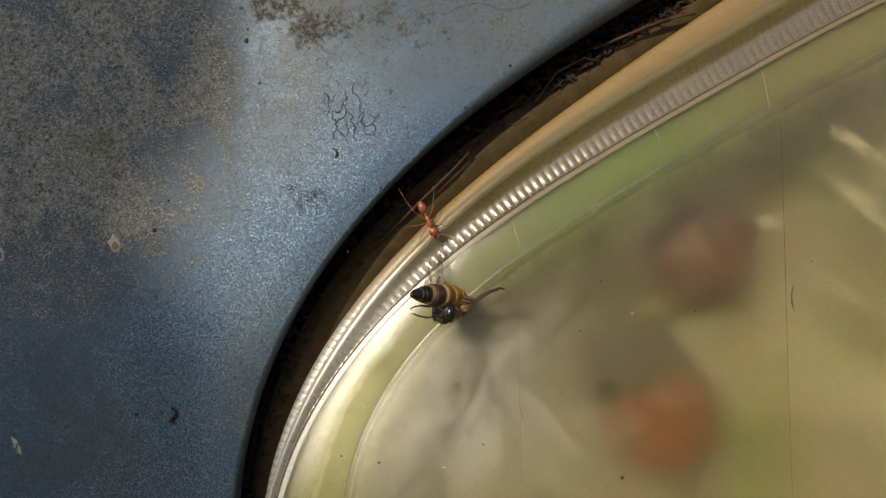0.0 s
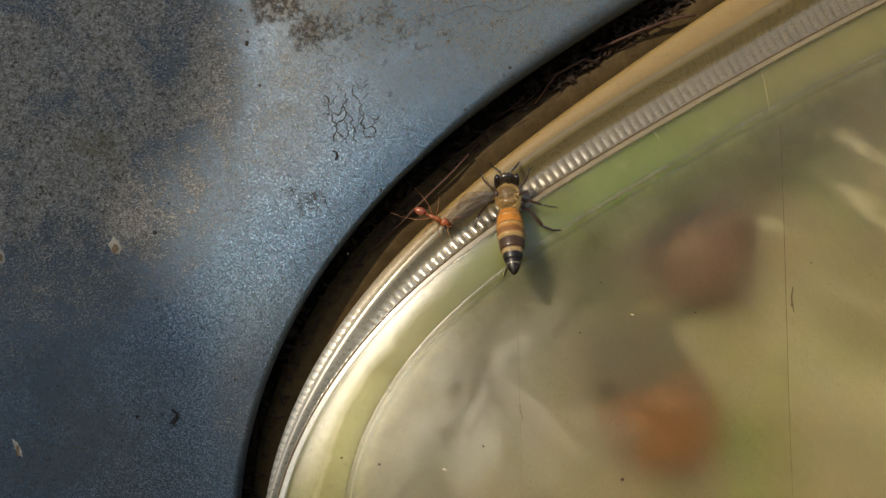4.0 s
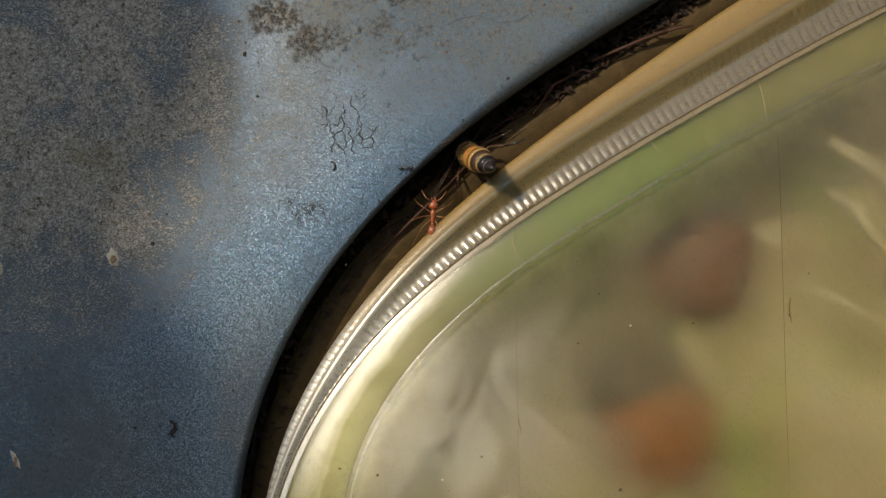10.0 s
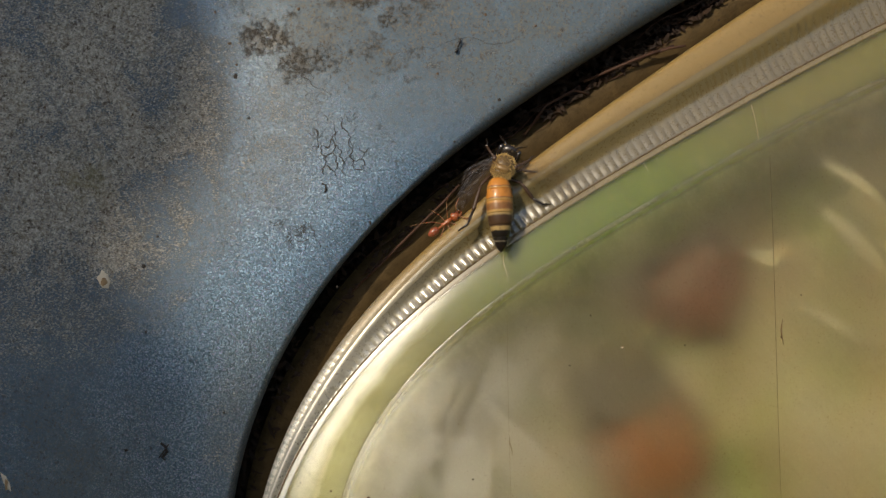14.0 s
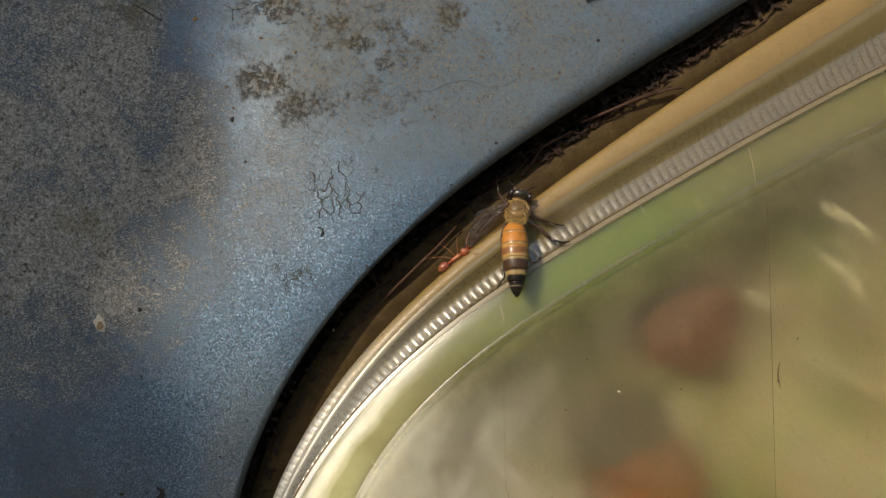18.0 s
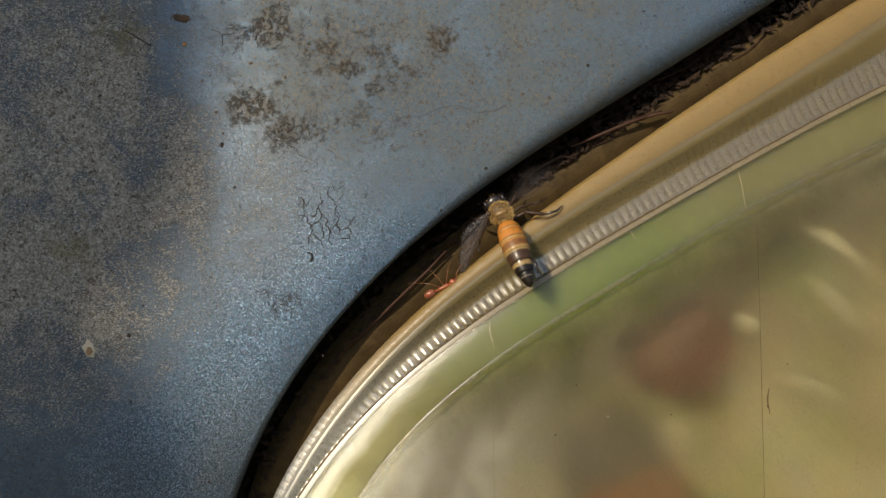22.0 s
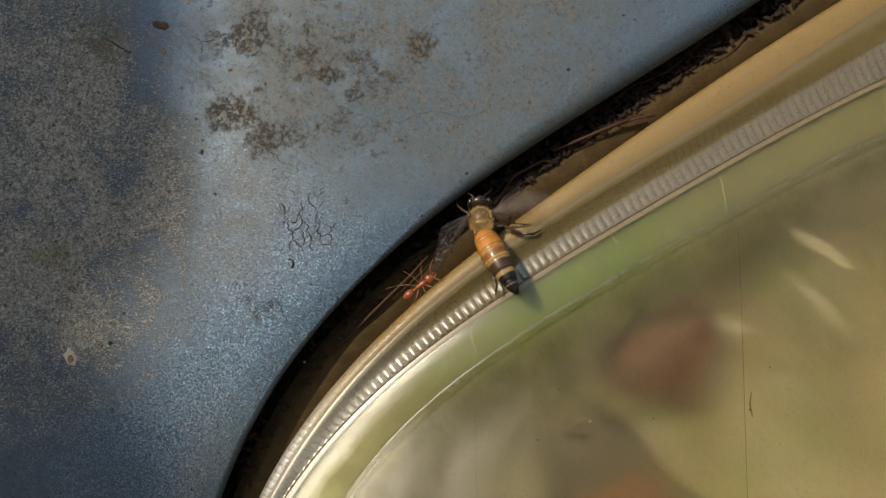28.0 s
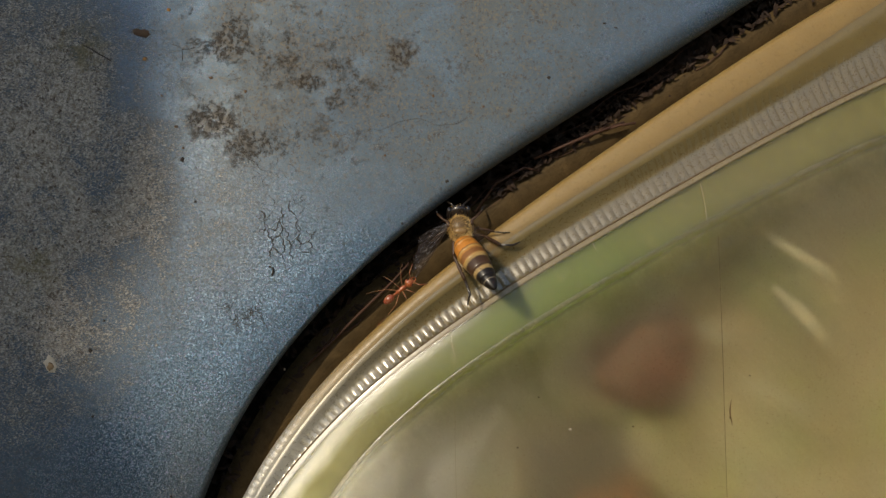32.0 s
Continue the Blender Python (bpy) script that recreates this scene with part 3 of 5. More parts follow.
def rib_mesh(line, heights, wide, mid, low=1.0, fullness=1.0):
    """One low moulded rib that swells out of the slope; line: shares of the slope's width and depths."""
    bm = bmesh.new()
    rows = []
    for (f, d), h in zip(line, heights):
        rows.append([bm.verts.new((u * PITCH * MM, (f - mid) * wide * MM, (0.8 - d + 0.004 + low * h * (0.5 + 0.5 * math.cos(math.tau * u)) ** fullness) * MM)) for u in (-0.505, -0.48, -0.42, -0.32, -0.2, -0.1, 0, 0.1, 0.2, 0.32, 0.42, 0.48, 0.505)])
    for p, q in zip(rows, rows[1:]):
        for k in range(12):
            bm.faces.new((p[k], q[k], q[k + 1], p[k + 1]))
    me = bpy.data.meshes.new("rib")
    bm.to_mesh(me)
    bm.free()
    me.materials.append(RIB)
    me.shade_smooth()
    return me


def build_ribs():
    """Small moulded ribs across the slopes of the rim, sharing their meshes."""
    wide = 4.4
    kept = {}

    def inner(k, v):
        """The rib of a height k and a share v of the shoulder's profile, made once."""
        if (k, v) not in kept:
            line = [(f, p * (1 - v) + q * v) for f, p, q in zip(SHARES, TROUGH, SHOULDER)][2:]
            rise = [p * (1 - v) + q * v for p, q in zip(TROUGH_RISE, SHOULDER_RISE)][2:]
            kept[k, v] = rib_mesh(line, rise, wide, 0.68, k, 0.6)
        return kept[k, v]

    outer = rib_mesh(((0.1, 0.79), (0.2, 0.54), (0.35, 0.34), (0.5, 0.2), (0.6, 0.12), (0.75, 0.07)), (0.035, 0.055, 0.07, 0.07, 0.065, 0.05), 2.0, 0.5, 0.4, 0.8)
    a = 88.0
    while a < A1 - 1:
        rc, rs = radius("crest", a), radius("seam", a)
        p = Vector(spot(a, rc * 0.32 + rs * 0.68, 0.8))
        along = Vector((-math.cos(radians(a)), -0.05 * math.cos(radians(a)), -math.sin(radians(a)))).normalized()
        # ribs stand across the rim, so they lean with its run
        b = a + 0.5
        run = (Vector(spot(b, radius("seam", b), 0.8)) - Vector(spot(a, rs, 0.8))).normalized()
        along = (along - run * along.dot(run) * 0.8).normalized()
        side = run if run.dot(along.cross(Vector((0, -1, 0)))) > 0 else -run
        side = (side - along * side.dot(along)).normalized()
        out = side.cross(along)
        k = abs((Vector(spot(a, rc, 0)) - Vector(spot(a, rs, 0))).dot(along)) / wide
        turn = Matrix((side, along, out)).transposed().to_4x4()
        ob = new("rib", inner((0.16, 0.18, 0.21, 0.26, 0.34, 0.45, 0.62, 0.82, 1.0)[max(0, min(8, int((a - 98) / 4.2)))], round(bend(a) * 12) / 12))
        ob.parent = lamp
        ob.matrix_local = Matrix.Translation((p) * MM) @ turn @ Matrix.Diagonal((1, k, 1, 1))
        if a > 141:
            ro = radius("outer", a)
            p = Vector(spot(a, ro * 0.5 + rc * 0.5, 0.8)) - out * 0.04 * max(0.0, (150 - a) / 9)
            k = abs((Vector(spot(a, ro, 0)) - Vector(spot(a, rc, 0))).dot(along)) / 2.0
            ob = new("rib", outer)
            ob.parent = lamp
            ob.matrix_local = Matrix.Translation(p * MM) @ turn @ Matrix.Diagonal((1, k, 1, 1))
        a += PITCH * 0.99 * 0.5 / (Vector(spot(a + 0.5, radius("seam", a + 0.5), 0)) - Vector(spot(a, rs, 0))).length


LINE = make_plastic("scratch_plastic", (0.42, 0.33, 0.16), (0.5, 0.4, 0.22), 0.3, 0.3)
STREAK_BAR = make_simple("pale_streak_bar", (0.62, 0.58, 0.38), (0.8, 0.76, 0.54), 0.4, 200)
EDGE_LINE = make_lens("lens_edge", 0.27, 0.6, (0.36, 0.30, 0.17), (0.5, 0.44, 0.27), blurred=False)
# the band's lower bend is painted near white for glare
GLUE = make_plastic("old_glue", (0.17, 0.125, 0.06), (0.26, 0.20, 0.10), 0.3, 0.5, glare_col=(0.85, 0.82, 0.72), zone=WIDE)
lamp = build_lamp()
build_ribs()


def bulb(x, z, d, r, glass, label, tilt):
    """A small signal bulb: dark cap above, coloured glass below."""
    b = new("bulb")
    b.parent = lamp
    tagged(b, label)
    b.matrix_local = pose(x * MM, (base_depth(x) + d) * MM, z * MM, 90, tilt, 0)
    bm = bmesh.new()
    egg(bm, (0, -0.35 * r, 0), (r * 0.92, r * 0.95, r * 0.8), 24, 14)
    part("glass", bm, glass, b)
    bm = bmesh.new()
    tube(bm, [(0, 0.25 * r, 0), (0, 0.3 * r, 0), (0, 0.9 * r, 0), (0, 1.1 * r, 0), (0, 1.12 * r, 0)], [0.5 * r, 0.8 * r, 0.72 * r, 0.6 * r, 0.1 * r], 20, squash=0.85)
    part("socket", bm, SOCKET, b)
    return b


SOCKET = make_simple("dark_socket", (0.055, 0.045, 0.03), (0.14, 0.112, 0.07), 0.7, 120)
RED_GLASS = make_simple("dull_red_glass", (0.13, 0.035, 0.014), (0.25, 0.075, 0.03), 0.7, 150)
AMBER_GLASS = make_simple("amber_glass", (0.26, 0.085, 0.010), (0.36, 0.125, 0.018), 0.7)
bulb(35.5, 1.5, 14.5, 9.6, RED_GLASS, "dull red bulb in a dark cap", -30)
bulb(30.0, -23.0, 14.5, 9.8, AMBER_GLASS, "amber bulb in a dark cap", -24)



def streak_bar(x0, z0, x1, z1, r, d):
    """A pale bar added before the reflector to stand in for a streak of reflected light."""
    bm = bmesh.new()
    n = 8
    pts = [(x0 + (x1 - x0) * i / n + 0.8 * math.sin(math.pi * i / n), base_depth(x0) + d + 2.5, z0 + (z1 - z0) * i / n) for i in range(n + 1)]
    tube(bm, pts, [r * (0.15 + 0.85 * math.sin(math.pi * (i + 0.3) / (n + 0.6))) for i in range(n + 1)], 10)
    part("streak_bar", bm, STREAK_BAR, lamp)


for x0, z0, x1, z1, r, d in ((0.5, -34, 8.5, -25.5, 0.9, 3.5), (53, 15.5, 62, 9.5, 1.1, 1.0), (53.5, 8.5, 61, 0.5, 1.3, 1.0), (49, -4, 60, -10, 0.9, 2), (-3, -25, -10, -36, 1.0, 4),
                             (43, 3, 48, 0.5, 1.1, 2), (50, -16, 56, -28, 1.0, 2)):
    streak_bar(x0, z0, x1, z1, r, d)

# fine moulding lines and scratches on the lens


def face_spot(x, z, d=-1.3):
    return (x, base_depth(x) + d, z)


def lens_line(x0, z0, x1, z1, w, mat, name="scratch"):
    bm = bmesh.new()
    n = 10
    pts = []
    for i in range(n + 1):
        u = i / n
        x, z = x0 + (x1 - x0) * u, z0 + (z1 - z0) * u
        x += 0.15 * math.sin(5 * u + x0)
        r, deg = math.hypot(x - CX, z - CZ), math.degrees(math.atan2(z - CZ, x - CX))
        f = r / radius("face", deg)
        pts.append(face_spot(x, z, -1.22 - 0.5 * (1 - min(f, 1)) if f < 1 else -1.15 + 2.0 * min(1, (f - 1) / 0.065)))
    tube(bm, pts, [w * (0.3 + 0.7 * math.sin(math.pi * (i + 0.5) / (n + 1))) for i in range(n + 1)], 6)
    part(name, bm, mat, lamp)


lens_line(44.2, 28.0, 46.5, -34.0, 0.028, DARKLINE, "moulding_line")
lens_line(9.6, 1.0, 10.0, -40.0, 0.012, LINE, "moulding_line")
lens_line(42.6, 26.5, 43.4, 17.0, 0.06, LINE)
lens_line(9.95, -21.5, 10.05, -24.0, 0.06, LINE)
lens_line(9.2, 2.6, 9.5, -0.6, 0.07, LINE)
lens_line(28.0, 15.8, 28.6, 13.6, 0.06, LINE)
lens_line(29.6, 16.6, 29.9, 14.8, 0.05, LINE)
lens_line(46.4, -6.2, 46.45, -9.6, 0.09, DARKLINE)

# ---- dirt on panel and lens ----
DARKDIRT = make_simple("dark_dirt", (0.012, 0.009, 0.007), (0.04, 0.03, 0.022), 0.95, 2500, bump=0.6)
PALEDIRT = make_simple("pale_dropping", (0.38, 0.31, 0.22), (0.74, 0.66, 0.52), 0.9, 1800, bump=0.6)
BROWNDIRT = make_simple("brown_dirt", (0.06, 0.035, 0.02), (0.13, 0.08, 0.045), 0.95, 2000, bump=0.6)
CRACK = make_simple("crack_dirt", (0.02, 0.016, 0.012), (0.07, 0.055, 0.04), 0.95, 2500, bump=0.5)
CORE = make_simple("dropping_core", (0.16, 0.09, 0.04), (0.42, 0.28, 0.15), 0.9, 2200, bump=0.6)
ORANGEDIRT = make_simple("orange_grain", (0.3, 0.13, 0.03), (0.45, 0.22, 0.06), 0.8, 2000)


def fleck(x, z, rx, rz, mat, label, name="dirt_fleck", turn=0.0, on_lens=False, seed=0):
    """A flat uneven crumb that lies on panel or lens."""
    rnd = random.Random(seed * 7919 + int(x * 100) + int(z * 10))
    bm = bmesh.new()
    n = 14
    t = 0.12 * min(rx, rz) + 0.04
    rings = []
    for k, h in ((1.0, 0.03), (0.85, -t * 0.6), (0.45, -t)):
        rings.append([(k * (0.65 + 0.5 * rnd.random())) for _ in range(n)] + [h])
    verts = []
    c, s = math.cos(radians(turn)), math.sin(radians(turn))
    for ring in rings:
        row = []
        for i in range(n):
            a = i * math.tau / n
            u, v = ring[i] * rx * math.cos(a), ring[i] * rz * math.sin(a)
            px, pz = u * c - v * s, u * s + v * c
            y = (panel_rise(z + pz) - panel_rise(z)) if not on_lens else 0
            row.append(bm.verts.new((px * MM, (ring[n] + 0.05 * px + y) * MM, pz * MM)))
        verts.append(row)
    for p, q in zip(verts, verts[1:]):
        for i in range(n):
            bm.faces.new((p[i], p[(i + 1) % n], q[(i + 1) % n], q[i]))
    bm.faces.new(verts[-1])
    bmesh.ops.recalc_face_normals(bm, faces=bm.faces)
    ob = mesh_object(name, bm, mat)
    d = panel_rise(z)
    if on_lens:
        deg = math.degrees(math.atan2(z - CZ, x - CX))
        f = math.hypot(x - CX, z - CZ) / radius("face", deg)
        d = -1.22 - 0.5 * (1 - min(f, 1)) if f < 1 else -1.15 + 1.9 * (f - 1) / 0.065
    ob.location = (x * MM, (base_depth(x) + d) * MM, z * MM)
    tagged(ob, label, "dirt", group="dirt flecks")
    return ob


P1, P2 = "pale crusty dropping stuck on blue paint", "tiny dark dirt crumb on blue paint"
for x, z, rx, rz, turn in ((-42.9, -0.8, 0.85, 1.25, 20), (-57.4, -2.0, 0.8, 1.2, 10), (-55.2, -26.8, 0.35, 1.6, 25)):
    crust = fleck(x, z, rx, rz, PALEDIRT, P1, turn=turn)
    core = fleck(x + 0.1, z - 0.15, rx * 0.55, rz * 0.5, CORE, "orange core", "core", seed=3)
    core.parent = crust
    core.location = (0.1 * MM, -0.10 * MM, -0.25 * MM)
    del core["category"], core["group"]
for x, z, rx, rz in ((-37.8, 0.95, 0.32, 0.3), (8.6, 23.0, 0.3, 0.25), (22.3, 37.0, 0.28, 0.26), (-40, -22.9, 0.3, 0.25), (-37.5, -7.6, 0.2, 0.2), (-36.0, 4.8, 0.2, 0.18),
                     (-8.5, 6.6, 0.16, 0.3), (2.6, 17.4, 0.2, 0.2), (-26, 25.8, 0.3, 0.4), (-24.3, 20.3, 0.25, 0.2), (30, 44.5, 0.3, 0.15), (31.5, 43.9, 0.25, 0.12),
                     (-12.8, -1.8, 0.15, 0.2), (-27.5, -18.2, 0.2, 0.2)):
    fleck(x, z, rx, rz, DARKDIRT, P2)
for x, z, rx, rz in ((-26.8, 30.1, 0.3, 0.22), (-25.9, 27.3, 0.2, 0.2), (-22.4, 36.6, 0.3, 0.2), (-28.7, 34.2, 0.18, 0.22), (-17.9, 34.8, 0.25, 0.25), (6.8, 34.4, 0.2, 0.24),
                     (13.5, 33.0, 0.2, 0.2), (0.4, 26.4, 0.22, 0.18), (-44.6, 14.2, 0.2, 0.16), (-39.2, 20.6, 0.16, 0.2), (-50.3, 21.5, 0.18, 0.18)):
    fleck(x, z, rx, rz, BROWNDIRT, "tiny brown dirt crumb on blue paint")
fleck(-31.4, 42.5, 1.3, 0.6, BROWNDIRT, "flat brown dirt scab on blue paint", turn=-12)
fleck(-28.0, 45.6, 0.3, 0.3, ORANGEDIRT, "small orange grain on blue paint", "grain")
fleck(-31.0, 39.0, 0.3, 0.3, ORANGEDIRT, "small orange grain on blue paint", "grain")
for x, z, r in ((-8.6, -29.2, 0.22), (-1.0, -7.6, 0.14), (17.8, -12.2, 0.14), (23.4, -31.6, 0.3), (46.3, -8.6, 0.2), (5.0, -27.0, 0.15), (52.6, 32.6, 0.3), (49, -3, 0.12),
                (33.2, -9.6, 0.14), (-13.6, -28.5, 0.18), (1.4, 2.9, 0.14), (20.6, -5.6, 0.12)):
    fleck(x, z, r, r * 0.85, BROWNDIRT, "tiny brown dirt crumb on the lens", on_lens=True)
for x, z, r in ((-0.1, -30.0, 0.25), (24.8, -9.9, 0.2), (0.6, -31.4, 0.14), (11.8, -25.4, 0.08), (36, -2, 0.08)):
    fleck(x, z, r, r * 0.8, PALEDIRT, "pale dusty smear on the lens", on_lens=True)


def strands(name, pts_list, w, mat, label, category, d=-0.03, parent=None):
    bm = bmesh.new()
    for pts in pts_list:
        if len(pts) > 5 and len(pts_list) == 1:
            # ragged, with a side step between each two points
            pts = [q for a, b in zip(pts, pts[1:]) for q in (a, ((a[0] + b[0]) / 2 + 0.22 * math.sin(7 * a[0] + 3 * a[1]), (a[1] + b[1]) / 2 + 0.22 * math.cos(9 * a[0])))] + [pts[-1]] if w > 0.019 and len(pts_list) == 1 else pts
        elif w > 0.06 and len(pts_list) > 5:
            pts = [q for a, b in zip(pts, pts[1:]) for q in (a, ((a[0] * 2 + b[0]) / 3 + 0.16 * math.sin(9 * a[0] + 3 * a[1]), (a[1] * 2 + b[1]) / 3 + 0.16 * math.cos(11 * a[0])),
                                                             ((a[0] + b[0] * 2) / 3 + 0.16 * math.sin(8 * b[1]), (a[1] + b[1] * 2) / 3 + 0.16 * math.cos(7 * b[0])))] + [pts[-1]]
        P = [(x, base_depth(x) + panel_rise(z) + d, z) for x, z in pts]
        tube(bm, P, [w * (0.3 + 0.5 * math.sin(math.pi * (i + 0.6) / (len(P) + 0.2)) + 0.5 * (math.sin(5.3 * x + 3.1 * z) > 0.2)) for i, (x, y, z) in enumerate(P)], 5)
    ob = mesh_object(name, bm, mat, parent)
    return tagged(ob, label, category) if not parent else tagged(ob, label)


def crack_web(seed, x, z, w, h, count):
    """A net of fine wandering cracks."""
    rnd = random.Random(seed)
    out = []
    for _ in range(count):
        px, pz = x + w * (rnd.random() - 0.5), z + h * (rnd.random() - 0.2)
        a = -1.6 + rnd.uniform(-0.5, 0.5)
        line = [(px, pz)]
        for _ in range(rnd.randint(4, 9)):
            a += rnd.uniform(-1.5, 1.5)
            a = a * 0.75 - 1.6 * 0.25
            px += 0.22 * math.cos(a)
            pz += 0.22 * math.sin(a)
            line.append((px, pz))
        out.append(line)
    return out


strands("paint_crack", [
    [(-13.2, 19.6), (-13.0, 18.6), (-13.5, 17.7), (-13.1, 16.8), (-13.4, 15.9), (-12.9, 15.1), (-12.8, 14.2), (-13.2, 13.4), (-13.0, 12.7)],
    [(-13.1, 16.8), (-12.3, 16.2), (-12.5, 15.3), (-11.9, 14.5), (-12.2, 13.6), (-11.8, 12.8)],
    [(-15.4, 17.3), (-14.8, 16.7), (-15.0, 15.8), (-14.3, 15.1), (-14.4, 14.3), (-13.7, 13.6), (-13.2, 13.4)],
    [(-14.8, 16.7), (-13.9, 16.6), (-13.5, 17.7)], [(-14.3, 15.1), (-13.4, 15.9)],
    [(-11.0, 17.9), (-11.3, 17.0), (-10.8, 16.2), (-11.2, 15.4), (-10.6, 14.8)],
    [(-10.6, 14.8), (-9.7, 15.0), (-9.2, 14.3), (-9.6, 13.6), (-10.5, 13.7), (-10.9, 14.2), (-10.6, 14.8)],
    [(-10.0, 16.6), (-9.3, 15.9), (-9.7, 15.0)], [(-15.9, 19.0), (-15.3, 18.3), (-15.4, 17.3)], [(-12.0, 20.4), (-12.2, 19.4), (-11.6, 18.7), (-11.0, 17.9)],
    [(-14.4, 14.3), (-14.9, 13.7), (-14.6, 13.0)], [(-9.3, 15.9), (-8.7, 16.4)]], 0.065, CRACK, "dark web of cracks", "", parent=panel)
strands("paint_crack", crack_web(3, -13.0, 16.6, 6.5, 6.0, 26), 0.03, CRACK, "fine dark cracks", "", parent=panel)
strands("paint_crack", crack_web(5, -15.5, 24.5, 9, 9.0, 44), 0.017, CRACK, "fine dark cracks", "", parent=panel)
strands("paint_crack", crack_web(8, -18.0, 4.8, 5.0, 3.0, 34), 0.034, CRACK, "fine brown cracks", "", parent=panel)
strands("paint_crack", crack_web(11, -12, 38, 16, 9, 46), 0.018, CRACK, "dark cracks", "", parent=panel)
strands("paint_crack", [[(-27.4, 41.0), (-26.6, 40.7), (-26.1, 40.3), (-25.2, 40.4)], [(-26.2, 40.4), (-26.1, 39.6), (-26.15, 38.9)], [(-25.2, 40.4), (-24.6, 40.6)]], 0.05, CRACK, "dark star-shaped crack", "", parent=panel)
strands("paint_crack", [[(-38.8, 40.7), (-37.9, 40.3), (-37.0, 39.7), (-35.9, 39.1), (-35.3, 38.7)]], 0.09, CRACK, "dark soot streak", "", parent=panel)
strands("paint_crack", [[(-20.2, 28.2), (-19.4, 27.4), (-18.4, 26.9), (-17.6, 26.0), (-16.4, 25.4), (-15.4, 24.3), (-14.4, 24.0), (-13.6, 23.5)]], 0.035, CRACK, "long dark crack", "", parent=panel)
strands("paint_crack", [[(-3.4, 29.4), (-2.0, 29.8), (-0.4, 29.7), (1.2, 30.4), (2.6, 31.0), (4.2, 31.3), (6.0, 31.0), (7.8, 30.4), (9.6, 30.6), (11.2, 31.5)]], 0.02, CRACK, "fine brown crack", "", parent=panel)
strands("paint_crack", [[(-35.6, -22.0), (-35.0, -22.5), (-34.8, -23.2), (-35.4, -23.9), (-35.0, -24.3)], [(-35.8, -23.9), (-35.4, -23.4), (-34.6, -22.2)]], 0.16, DARKDIRT,
        "dark rust blot", "", parent=panel)
strands("curled_fibre", [[(-14.8, 11.8), (-14.3, 11.6), (-14.25, 11.0), (-14.45, 10.6)]], 0.12, DARKDIRT, "short curled dark fibre on blue paint", "fibre", d=-0.08)

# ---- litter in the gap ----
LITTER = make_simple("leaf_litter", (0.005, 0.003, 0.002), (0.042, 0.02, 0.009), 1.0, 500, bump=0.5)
TWIG = make_simple("twig_bark", (0.020, 0.009, 0.005), (0.085, 0.034, 0.016), 0.8, 1500, bump=0.5)


def gap_spot(deg, f, d):
    return spot(deg, radius("outer", deg) * (1 - f) + radius("panel", deg) * f, d)


def build_litter():
    rnd = random.Random(21)
    bm = bmesh.new()
    for _ in range(5200):
        a = rnd.uniform(88, 165)
        thick = 1.0 if a < 122 else 0.35
        if rnd.random() > thick:
            continue
        f = rnd.uniform(0.5, 1.25) if rnd.random() < 0.997 else rnd.uniform(0.2, 0.5)
        c = Vector(gap_spot(a, f, rnd.uniform(5.5, 11.0) if f > 0.56 else rnd.uniform(4.9, 5.4)))
        l, w = rnd.uniform(0.12, 0.9) if rnd.random() < 0.9 else rnd.uniform(0.9, 1.6), rnd.uniform(0.08, 0.36)
        u = Vector((rnd.uniform(-1, 1), rnd.uniform(-0.4, 0.4), rnd.uniform(-0.4, 1))).normalized()
        v = u.cross(Vector((rnd.uniform(-0.4, 0.4), -1, rnd.uniform(-0.4, 0.4)))).normalized()
        n = u.cross(v)
        P = []
        for s in (-1, -0.3, 0.4, 1):
            k = (1 - abs(s) ** 2 * 0.8) * w
            b = n * (0.25 * l * s * s)
            P.append((bm.verts.new((c + u * l * s + v * k + b) * MM), bm.verts.new((c + u * l * s - v * k + b) * MM)))
        for p, q in zip(P, P[1:]):
            bm.faces.new((p[0], p[1], q[1], q[0]))
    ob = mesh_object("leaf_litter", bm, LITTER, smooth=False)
    m = ob.modifiers.new("thickness", "SOLIDIFY")
    m.thickness = 0.00008
    return tagged(ob, "dark crumbled leaf litter packed in the gap", "litter", kind="stuff")


build_litter()


def gap_twig(points, w, label, name="twig"):
    bm = bmesh.new()
    P = [gap_spot(*p) for p in points]
    tube(bm, P, [w * (0.5 + 0.5 * math.sin(math.pi * (i + 1) / (len(P) + 1))) for i in range(len(P))], 7)
    return tagged(mesh_object(name, bm, TWIG), label, "twig", group="twigs in the gap")


gap_twig([(143.0, 0.55, 5.6), (139.5, 0.44, 5.0), (136.0, 0.42, 4.6), (132.5, 0.44, 4.4), (130.5, 0.5, 4.4)], 0.19, "thin reddish brown twig lying in the gap")
gap_twig([(124.0, 0.5, 5.0), (121.5, 0.72, 4.2), (119.0, 0.66, 4.4), (118.0, 0.42, 5.2)], 0.16, "curled dark dry stalk in the gap")
gap_twig([(118.0, 0.7, 4.6), (114, 0.5, 4.2), (110.5, 0.28, 4.4)], 0.22, "brown bark splinter in the gap")
gap_twig([(112.5, 0.4, 4.8), (111, 0.28, 4.0), (109.8, 0.12, 3.6)], 0.2, "brown bark splinter in the gap")

rnd = random.Random(33)
